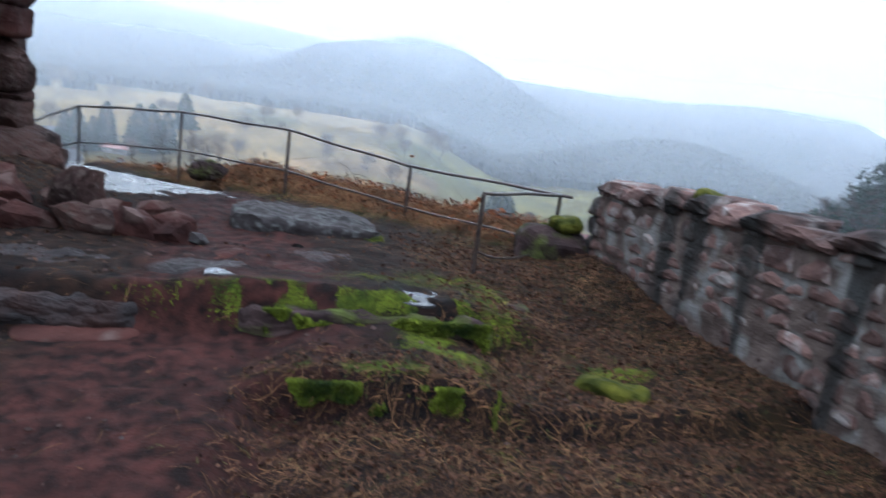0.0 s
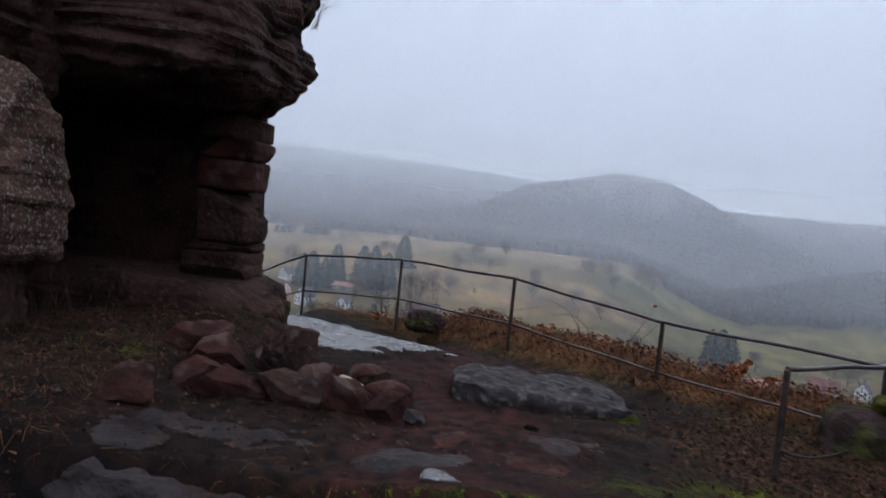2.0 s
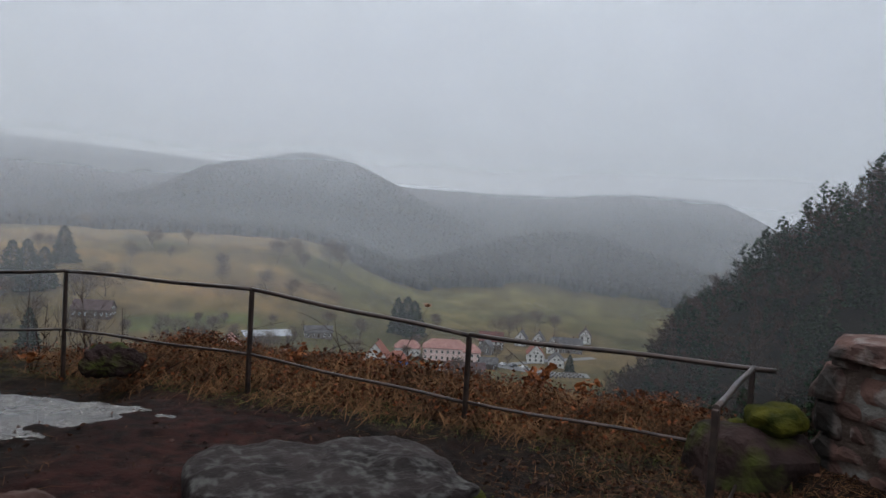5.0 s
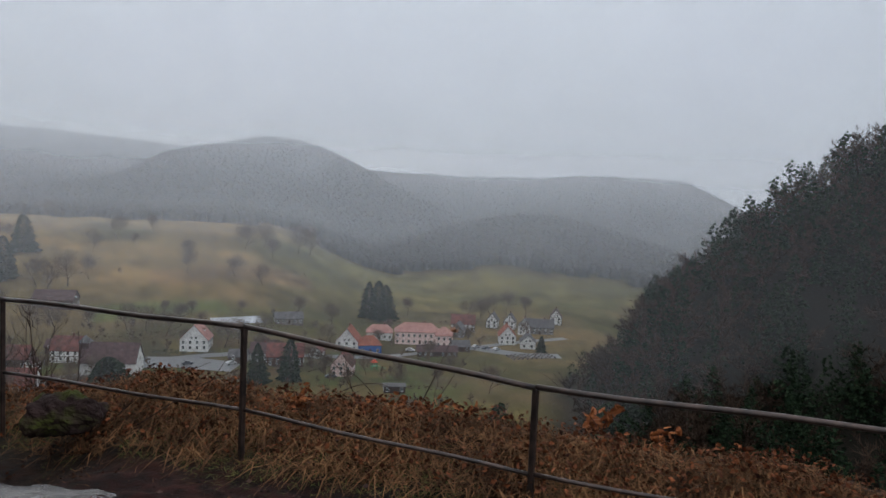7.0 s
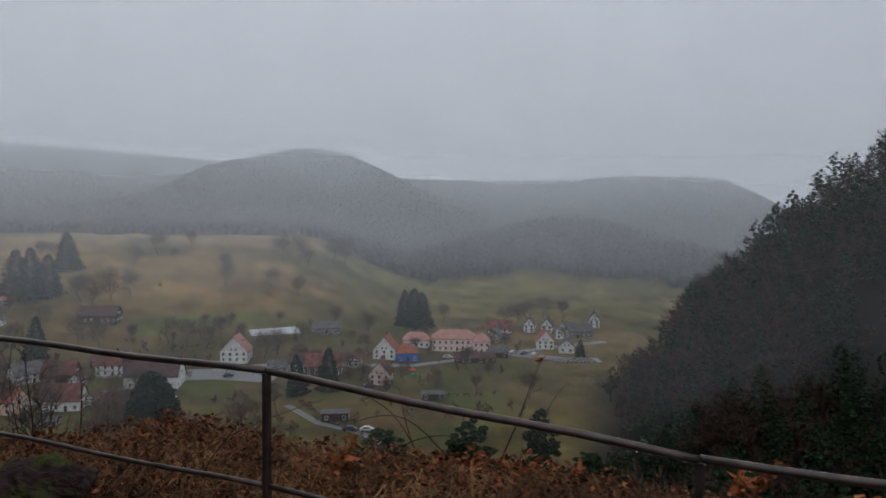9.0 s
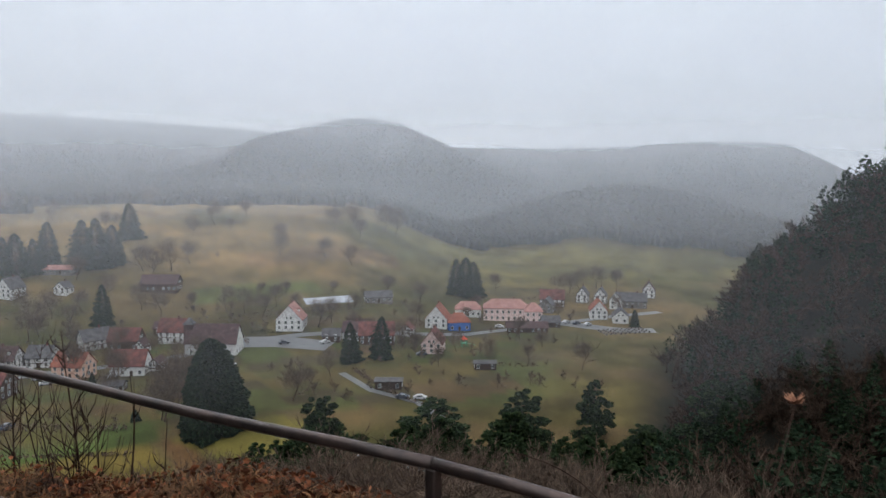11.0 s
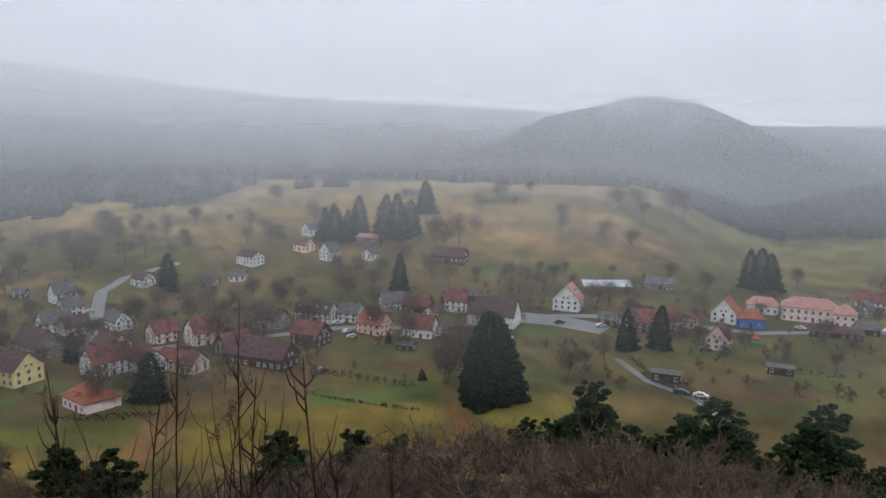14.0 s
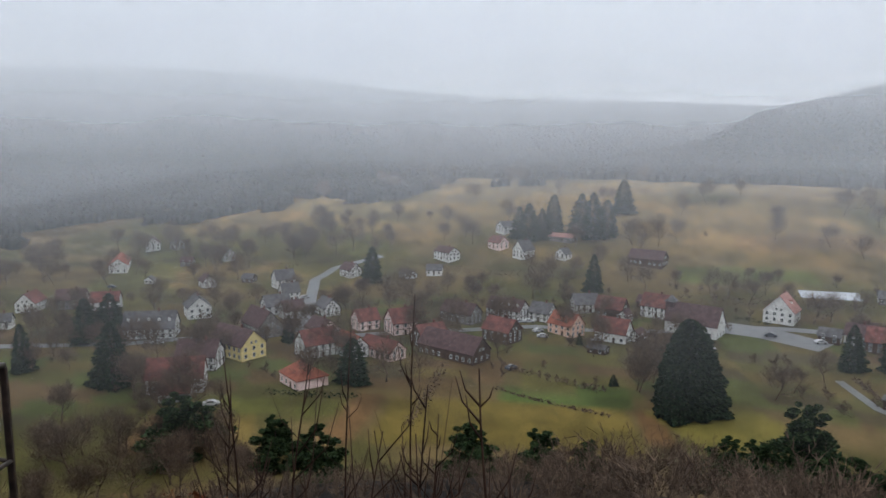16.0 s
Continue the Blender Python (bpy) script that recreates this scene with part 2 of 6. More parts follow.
M_oakleaf = material("rust_leaf", (0.132, 0.036, 0.012), (0.252, 0.09, 0.03), 30.0, 0.75, 0.0)
M_grass = material("dull_grass", (0.03, 0.035, 0.01), (0.085, 0.08, 0.025), 3.0, 0.9, 0.0, island=0.7)
M_twig = material("bare_twig", (0.016, 0.0078, 0.0055), (0.043, 0.023, 0.0155), 9.0, 0.8, 0.0)
M_bark = material("bark", (0.024, 0.018, 0.015), (0.066, 0.051, 0.042), 5.0, 0.95, 0.4)
M_needle = material("fir_needles", (0.00619, 0.0141, 0.00731), (0.0214, 0.0349, 0.0158), 0.9, 0.95, 0.0, fine=4, island=0.45)
M_pine = material("pine_needles", (0.01, 0.0202, 0.00885), (0.0347, 0.0504, 0.0189), 0.9, 0.95, 0.0, fine=4, island=0.45)
M_winter = material("winter_twigs", (0.055, 0.038, 0.028), (0.12, 0.082, 0.058), 0.5, 0.95, 0.0, fine=4, island=0.45)
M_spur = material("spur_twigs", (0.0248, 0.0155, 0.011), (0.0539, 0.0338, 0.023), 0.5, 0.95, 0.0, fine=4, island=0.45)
M_forest = material("far_forest", (0.0125, 0.0145, 0.0145), (0.021, 0.0215, 0.0205), 0.02, 0.95, 0.0, fine=0.3)
M_white = material("white_render", (0.458, 0.44, 0.414), (0.651, 0.642, 0.616), 0.8, 0.9, 0.1, fine=12)
M_pink = material("pink_render", (0.56, 0.40, 0.36), (0.70, 0.53, 0.48), 0.8, 0.9, 0.1, fine=12)
M_peach = material("peach_render", (0.50, 0.30, 0.22), (0.64, 0.42, 0.32), 0.8, 0.9, 0.1, fine=12)
M_yellow = material("yellow_render", (0.54, 0.42, 0.17), (0.66, 0.53, 0.25), 0.8, 0.9, 0.1, fine=12)
M_blue = material("blue_render", (0.03, 0.09, 0.28), (0.05, 0.14, 0.40), 0.8, 0.85, 0.1, fine=12)
M_greyw = material("grey_boards", (0.098, 0.084, 0.077), (0.189, 0.168, 0.154), 0.8, 0.9, 0.1, fine=12)
M_brownw = material("brown_boards", (0.045, 0.027, 0.021), (0.09, 0.06, 0.045), 0.8, 0.9, 0.2, fine=12)
M_roof_red = material("dull_red_roof_tiles", (0.06, 0.024, 0.021), (0.145, 0.052, 0.042), 0.5, 0.85, 0.3, fine=6)
M_roof_orange = material("orange_roof_tiles", (0.14, 0.044, 0.03), (0.24, 0.08, 0.05), 0.6, 0.85, 0.3, fine=6)
M_roof_pink = material("pale_red_roof_tiles", (0.23, 0.108, 0.0926), (0.319, 0.169, 0.142), 0.7, 0.85, 0.3, fine=6)
M_roof_brown = material("brown_roof_tiles", (0.0405, 0.0227, 0.0228), (0.081, 0.0459, 0.0445), 0.7, 0.85, 0.3, fine=6)
M_roof_grey = material("grey_roof_tiles", (0.0488, 0.0455, 0.0488), (0.0975, 0.091, 0.091), 0.7, 0.85, 0.3, fine=6)
M_timber = material("dark_timber", (0.03, 0.02, 0.016), (0.07, 0.045, 0.035), 3.0, 0.9, 0.0)
M_pane = material("window_glass", (0.03, 0.034, 0.04), (0.05, 0.055, 0.06), 0.5, 0.15, 0.0, glint=1)
M_asphalt = material("wet_asphalt", (0.0525, 0.0525, 0.0552), (0.1, 0.1, 0.102), 0.3, 0.5, 0.2, fine=5, glint=1)
M_water = material("pond_water", (0.25, 0.26, 0.28), (0.3, 0.31, 0.33), 0.1, 0.15, 0.0, glint=1)
M_carwhite = material("white_car_paint", (0.33, 0.33, 0.33), (0.385, 0.385, 0.385), 0.5, 0.3, 0.0, glint=1)
M_cardark = material("dark_car_paint", (0.03, 0.035, 0.05), (0.05, 0.055, 0.07), 0.5, 0.3, 0.0, glint=1)
M_rubber = material("tyre_rubber", (0.015, 0.015, 0.015), (0.03, 0.03, 0.03), 5, 0.9, 0.0)
M_green = material("green_paint", (0.03, 0.16, 0.08), (0.05, 0.24, 0.12), 1.0, 0.6, 0.0)
M_redpaint = material("red_paint", (0.42, 0.06, 0.03), (0.55, 0.09, 0.05), 1.0, 0.6, 0.0)


def mist_material(name, amount, foot, head, patch=0.0, from_x=None, top=None):
    """Thin drifting mist: lets most light through, thickest above foot, fading in by head (metres of height)."""
    m = bpy.data.materials.new(name)
    m.use_nodes = True
    n, l = m.node_tree.nodes, m.node_tree.links
    n.clear()
    out, mix, clear = n.new("ShaderNodeOutputMaterial"), n.new("ShaderNodeMixShader"), n.new("ShaderNodeBsdfTransparent")
    both, dif, trl = n.new("ShaderNodeMixShader"), n.new("ShaderNodeBsdfDiffuse"), n.new("ShaderNodeBsdfTranslucent")
    for s in (dif, trl):
        s.inputs["Color"].default_value = (0.93, 0.95, 0.99, 1)
    geo, sep, fade, tex = n.new("ShaderNodeNewGeometry"), n.new("ShaderNodeSeparateXYZ"), n.new("ShaderNodeMapRange"), n.new("ShaderNodeTexNoise")
    l.new(geo.outputs["Position"], sep.inputs[0])
    l.new(geo.outputs["Position"], tex.inputs["Vector"])
    tex.inputs["Scale"].default_value, tex.inputs["Detail"].default_value = 0.006, 5
    fade.interpolation_type = "SMOOTHSTEP"
    for key, v in (("From Min", foot), ("From Max", head), ("To Max", amount)):
        fade.inputs[key].default_value = v
    l.new(sep.outputs["Z"], fade.inputs["Value"])
    var, mul = n.new("ShaderNodeMapRange"), n.new("ShaderNodeMath")
    var.inputs["From Min"].default_value, var.inputs["From Max"].default_value = 0.3, 0.7
    var.inputs["To Min"].default_value, var.inputs["To Max"].default_value = 0.85 - patch, 1.15
    l.new(tex.outputs["Fac"], var.inputs["Value"])
    mul.operation = "MULTIPLY"
    l.new(fade.outputs[0], mul.inputs[0])
    l.new(var.outputs[0], mul.inputs[1])
    dense = mul.outputs[0]
    if top:
        over, less = n.new("ShaderNodeMapRange"), n.new("ShaderNodeMath")
        over.interpolation_type, less.operation = "SMOOTHSTEP", "MULTIPLY"
        for key, v in (("From Min", top[0]), ("From Max", top[1]), ("To Min", 1.0), ("To Max", top[2])):
            over.inputs[key].default_value = v
        l.new(sep.outputs["Z"], over.inputs["Value"])
        l.new(dense, less.inputs[0])
        l.new(over.outputs[0], less.inputs[1])
        dense = less.outputs[0]
    if from_x:
        side, more = n.new("ShaderNodeMapRange"), n.new("ShaderNodeMath")
        side.interpolation_type, more.operation = "SMOOTHSTEP", "MULTIPLY"
        side.inputs["From Min"].default_value, side.inputs["From Max"].default_value = from_x
        l.new(sep.outputs["X"], side.inputs["Value"])
        l.new(dense, more.inputs[0])
        l.new(side.outputs[0], more.inputs[1])
        dense = more.outputs[0]
    both.inputs[0].default_value = 0.5
    l.new(dif.outputs[0], both.inputs[1])
    l.new(trl.outputs[0], both.inputs[2])
    l.new(dense, mix.inputs[0])
    l.new(clear.outputs[0], mix.inputs[1])
    l.new(both.outputs[0], mix.inputs[2])
    l.new(mix.outputs[0], out.inputs["Surface"])
    return m


# ---- mesh building ----
def mesh_of(name, verts, faces, mat, smooth=False):
    """A mesh from numpy arrays of points and of faces with the same number of corners each."""
    me = bpy.data.meshes.new(name)
    verts, faces = np.asarray(verts, np.float32), np.asarray(faces, np.int32)
    k = faces.shape[1]
    me.vertices.add(len(verts))
    me.vertices.foreach_set("co", verts.ravel())
    me.loops.add(faces.size)
    me.loops.foreach_set("vertex_index", faces.ravel())
    me.polygons.add(len(faces))
    me.polygons.foreach_set("loop_start", np.arange(0, faces.size, k, dtype=np.int32))
    me.update(calc_edges=True)
    me.polygons.foreach_set("use_smooth", np.full(len(faces), smooth))
    me.materials.append(mat)
    return me


def part(name, bm, mat, parent=None, label=""):
    me = bpy.data.meshes.new(name)
    bm.to_mesh(me)
    bm.free()
    me.materials.append(mat)
    ob = new(name, me)
    ob.parent = parent
    return tagged(ob, label)


def shared(name, me, parent, m=None, label=""):
    ob = new(name, me)
    ob.parent = parent
    if m is not None:
        ob.matrix_basis = m
    return tagged(ob, label)


def thing(name, m, label, category, group="", kind=""):
    ob = new(name)
    ob.empty_display_size = 0.1
    ob.matrix_basis = m
    return tagged(ob, label, category, group, kind)


def add_box(bm, x0, x1, y0, y1, z0, z1):
    vs = [bm.verts.new(c) for c in ((x0, y0, z0), (x1, y0, z0), (x1, y1, z0), (x0, y1, z0), (x0, y0, z1), (x1, y0, z1), (x1, y1, z1), (x0, y1, z1))]
    for f in ((3, 2, 1, 0), (4, 5, 6, 7), (0, 1, 5, 4), (1, 2, 6, 5), (2, 3, 7, 6), (3, 0, 4, 7)):
        bm.faces.new([vs[i] for i in f])
    return vs


def add_tube(bm, points, radii, sides=8):
    """A round bar through points, closed at both ends."""
    points = [Vector(p) for p in points]
    rings, side = [], None
    for i, p in enumerate(points):
        d = (points[min(i + 1, len(points) - 1)] - points[max(i - 1, 0)]).normalized()
        side = d.orthogonal().normalized() if side is None else (side - d * side.dot(d)).normalized()
        up = d.cross(side)
        r = radii[i] if hasattr(radii, "__len__") else radii
        rings.append([bm.verts.new(p + r * (math.cos(a) * side + math.sin(a) * up)) for a in (2 * math.pi * k / sides for k in range(sides))])
    for a, b in zip(rings, rings[1:]):
        for k in range(sides):
            f = bm.faces.new((a[k], a[(k + 1) % sides], b[(k + 1) % sides], b[k]))
            f.smooth = True
    bm.faces.new(rings[0][::-1])
    bm.faces.new(rings[-1])


def stone_mesh(name, half, mat, seed, cells=10, boxy=5.0, rough=0.12, strata=0.0, cuts=3, taper=0.0, lean=0.0, smooth=False, grain=2.2, chip=0.82):
    """A weathered stone: a boxy blob, chipped by planes, with layered relief."""
    rnd = random.Random(seed)
    bm = bmesh.new()
    bmesh.ops.create_cube(bm, size=2)
    bmesh.ops.subdivide_edges(bm, edges=bm.edges[:], cuts=cells, use_grid_fill=True)
    chips = []
    for k in range(cuts):
        d = Vector((rnd.uniform(-1, 1), rnd.uniform(-1, 1), rnd.uniform(-0.3, 1))).normalized()
        chips.append((d, rnd.uniform(chip, chip + 0.23)))
    hx, hy, hz = half
    size = min(half)
    off = Vector((seed * 3.7, seed * 1.3, seed * 2.1))
    for v in bm.verts:
        p = v.co
        q = (abs(p.x) ** boxy + abs(p.y) ** boxy + abs(p.z) ** boxy) ** (1 / boxy)
        p = p / q
        for d, lim in chips:
            over = p.dot(d) - lim
            if over > 0:
                p = p - d * over
        s = 1 - taper * (p.x * 0.5 + 0.5)
        c = Vector((p.x * hx, p.y * hy * s, p.z * hz * (s if taper > 0 else 1) + lean * p.x * hz))
        nrm = Vector((p.x / hx, p.y / hy, p.z / hz)).normalized()
        w = noise.fractal(c * grain / max(size, 0.15) * 0.35 + off, 1.0, 2.0, 5) * rough * size
        if strata:
            flat = Vector((nrm.x, nrm.y, 0.15 * nrm.z))
            w2 = noise.noise(Vector((c.x * 0.5, c.y * 0.5, c.z * 7.0)) + off) + 0.6 * noise.noise(Vector((c.x * 1.1, c.y * 1.1, c.z * 17.0)) + off)
            c = c + flat * (w2 * strata)
        v.co = c + nrm * w
    for f in bm.faces:
        f.smooth = smooth
    me = bpy.data.meshes.new(name)
    bm.to_mesh(me)
    bm.free()
    me.materials.append(mat)
    return me


def stone(name, at, half, mat, seed, label="", category="stone", turn=(0, 0, 0), parent=None, group="", kind="", **more):
    ob = new(name, stone_mesh(name, half, mat, seed, **more))
    ob.matrix_basis = pose(*at, *turn)
    ob.parent = parent
    return tagged(ob, label, category if parent is None else "", group, kind)


# ---- the ground: one sheet from the terrace to the horizon ----
def ground_sheet():
    rings = np.concatenate((np.arange(0.06, 10, 0.055), 10 * 1.0225 ** np.arange(0, 262)))
    angles = np.linspace(0, 2 * math.pi, 720, endpoint=False)
    r, a = np.meshgrid(rings, angles, indexing="ij")
    x, y = (0.4 + r * np.sin(a)).ravel(), (-3.0 + r * np.cos(a)).ravel()
    z = land(x, y)
    nr, na = len(rings), len(angles)
    i, j = np.meshgrid(np.arange(nr - 1), np.arange(na), indexing="ij")
    k = (j + 1) % na
    faces = np.stack((i * na + j, i * na + k, (i + 1) * na + k, (i + 1) * na + j), -1).reshape(-1, 4)[:, ::-1]
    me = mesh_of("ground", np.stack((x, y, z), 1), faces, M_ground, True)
    # base colours of what covers the ground
    s, rr, az = beyond_edge(x, y), np.hypot(x, y), np.degrees(np.arctan2(x, y))

    def tone(c):
        return np.array(c)[None, :] * np.ones((len(x), 1))

    def lay(under, over, w):
        return under * (1 - w[:, None]) + over * w[:, None]

    n1, n2 = fbm(x, y, 0.8, 4, 21), fbm(x, y, 2.4, 4, 22)
    col = lay(tone((0.10, 0.055, 0.038)), tone((0.17, 0.10, 0.06)), step(-0.3, 0.3, n1))
    path = step(0.95, 0.35, np.abs(x + 0.15 - 0.35 * np.sin(y * 0.9)) / (1.0 + 0.25 * step(-3, -1, y)) + 0.55 * n2)
    path = path * step(-0.2, -1.2, s) + step(0.9, 0.3, np.abs(x + 0.45 + 0.25 * n2)) * step(-4.6, -5.2, y)
    col = lay(col, tone((0.30, 0.112, 0.082)) * (1 + 0.9 * n1[:, None]), np.clip(path, 0, 1) * 0.9)
    col = lay(col, tone((0.13, 0.12, 0.035)), step(0.18, 0.45, n2 + 0.4 * n1) * step(1.1, 1.8, x) * step(3.0, 2.3, x) * step(-5.4, -4.6, y) * 0.8)
    col = lay(col, tone((0.13, 0.11, 0.04)), bump(s, -0.85, 0.28) * 0.7)
    col = lay(col, tone((0.19, 0.105, 0.055)), step(-0.45, 0.1, s))
    col = lay(col, tone((0.065, 0.05, 0.035)), step(1.5, 6, s))
    # meadows, gardens and fields on the valley floor
    m1, m2 = fbm(x, y, 55, 4, 31), fbm(x, y, 14, 4, 32)
    meadow = lay(tone((0.125, 0.125, 0.045)), tone((0.20, 0.155, 0.08)), step(-0.25, 0.25, m1 + 0.5 * m2))
    high = step(330, 420, y) * step(10, -2, az)
    meadow = lay(meadow, tone((0.33, 0.245, 0.115)), high * step(-0.5, 0.2, m1) * 0.9)
    meadow = lay(meadow, tone((0.17, 0.175, 0.065)), step(350, 420, y) * step(4, 10, az) * 0.8)
    village = step(190, 215, rr) * step(345, 300, rr) * step(30, 15, az)
    meadow = lay(meadow, tone((0.10, 0.095, 0.05)), village * step(-0.3, 0.2, m2) * 0.7)

    def field(x0, y0, along, across, turn, c):
        dx, dy = x - x0, y - y0
        ct, st = math.cos(radians(turn)), math.sin(radians(turn))
        u, v = np.abs(dx * ct + dy * st), np.abs(dy * ct - dx * st)
        return step(along + 0.8, along - 0.8, u) * step(across + 0.8, across - 0.8, v), tone(c) * (1 + 0.35 * m2[:, None] + 0.25 * n2[:, None])

    for f in (field(-62, 155, 31.6, 15.5, 21, (0.21, 0.175, 0.045)),
              field(-57, 188, 18.1, 12.7, 19, (0.085, 0.165, 0.04)),
              field(-59, 215, 13.5, 13.0, 20, (0.19, 0.165, 0.06)),
              field(-28, 169, 3.3, 12.2, 19, (0.20, 0.115, 0.06)),
              field(-13, 179, 14.2, 13.7, 43, (0.20, 0.19, 0.05)),
              field(-125, 133, 8.3, 6.2, 28, (0.17, 0.19, 0.05)),
              field(-108, 140, 6.3, 6.1, 29, (0.15, 0.165, 0.05)),
              field(-98, 141, 4.1, 18.2, 17, (0.23, 0.14, 0.075)),
              field(-130, 111, 8.9, 11.4, 25, (0.18, 0.11, 0.065)),
              field(-117, 118, 4.9, 8.5, 39, (0.24, 0.19, 0.065)),
              field(70, 190, 40, 22, -15, (0.15, 0.135, 0.05)),
              field(15, 405, 45, 14, 5, (0.25, 0.175, 0.095)), field(-20, 350, 30, 10, 8, (0.12, 0.16, 0.05)),
              field(-290, 420, 60, 25, -30, (0.30, 0.24, 0.12)), field(-235, 350, 20, 14, -30, (0.14, 0.16, 0.055)),
              field(-330, 270, 60, 20, -50, (0.15, 0.155, 0.06))):
        meadow = lay(meadow, f[1], f[0] * 0.85)
    # garden plots between the houses, and tussocky pasture
    u, v = (x * 0.94 + y * 0.34), (y * 0.94 - x * 0.34)
    plot = lattice(np.floor(u / 17 + 0.3 * m1), np.floor(v / 11), 51)
    garden = step(185, 200, rr) * step(330, 300, rr) * step(26, 16, az)
    for k, c in enumerate(((0.09, 0.13, 0.04), (0.15, 0.10, 0.06), (0.17, 0.14, 0.055), (0.075, 0.07, 0.045), (0.12, 0.125, 0.045))):
        meadow = lay(meadow, tone(c), garden * 0.75 * ((plot >= k / 5) & (plot < (k + 1) / 5)))
    strips = lattice(np.floor((x * 0.8 - y * 0.2) / 46 + 0.5 * m1), np.floor((y * 0.97 + x * 0.2) / 21 + 0.4 * m1), 57)
    pasture = step(330, 360, rr)
    meadow = meadow * (1 + (0.45 * (strips - 0.5) * pasture)[:, None] * np.array([1.0, 0.75, 0.4]))
    meadow = meadow * (1 + 0.5 * m2 + 0.35 * fbm(x, y, 5, 3, 35))[:, None]
    col = lay(col, meadow, step(112, 128, np.hypot(x, y) - 4 * n2))
    z0 = valley(x, y)
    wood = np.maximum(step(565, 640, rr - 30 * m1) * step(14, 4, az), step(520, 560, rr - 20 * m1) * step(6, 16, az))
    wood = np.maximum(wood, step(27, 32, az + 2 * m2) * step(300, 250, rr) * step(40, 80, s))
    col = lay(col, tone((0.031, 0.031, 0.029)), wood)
    # ground within 100 m scaled far darker: shade on the terrace put into its colour
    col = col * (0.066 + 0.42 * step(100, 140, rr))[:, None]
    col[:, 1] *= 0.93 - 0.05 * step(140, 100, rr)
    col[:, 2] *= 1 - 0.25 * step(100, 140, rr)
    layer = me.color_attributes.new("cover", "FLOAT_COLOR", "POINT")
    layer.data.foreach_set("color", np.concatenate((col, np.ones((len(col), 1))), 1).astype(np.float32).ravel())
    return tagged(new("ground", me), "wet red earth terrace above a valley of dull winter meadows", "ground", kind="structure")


ground_sheet()


def at_ground(x, y, sink=0.0):
    return float(land(np.array([x]), np.array([y]))[0]) - sink


# ---- mist over the valley ----
for radius, amount, foot, head, side in ((150, 0.07, -62, -30, None), (260, 0.08, -62, -25, None), (390, 0.13, -60, -22, None), (500, 0.19, -54, -8, None), (705, 0.14, -400, -399, None), (770, 0.40, -8, 105, None), (800, 0.2, 20, 105, None), (1240, 0.42, -60, 140, None), (1290, 0.3, -20, 180, None), (1345, 0.38, 30, 190, None)):
    a = np.linspace(radians(-88), radians(88), 90)
    zs = np.linspace(-80, 420, 12)
    aa, zz = np.meshgrid(a, zs, indexing="ij")
    pts = np.stack((radius * np.sin(aa), radius * np.cos(aa), zz), -1).reshape(-1, 3)
    i, j = np.meshgrid(np.arange(89), np.arange(11), indexing="ij")
    quads = np.stack((i * 12 + j, (i + 1) * 12 + j, (i + 1) * 12 + j + 1, i * 12 + j + 1), -1).reshape(-1, 4)
    tagged(new("backdrop_mist", mesh_of("mist", pts, quads, mist_material("mist", amount, foot, head, 0.0, side), True)), "pale grey mist hanging across the valley", "mist", kind="structure")


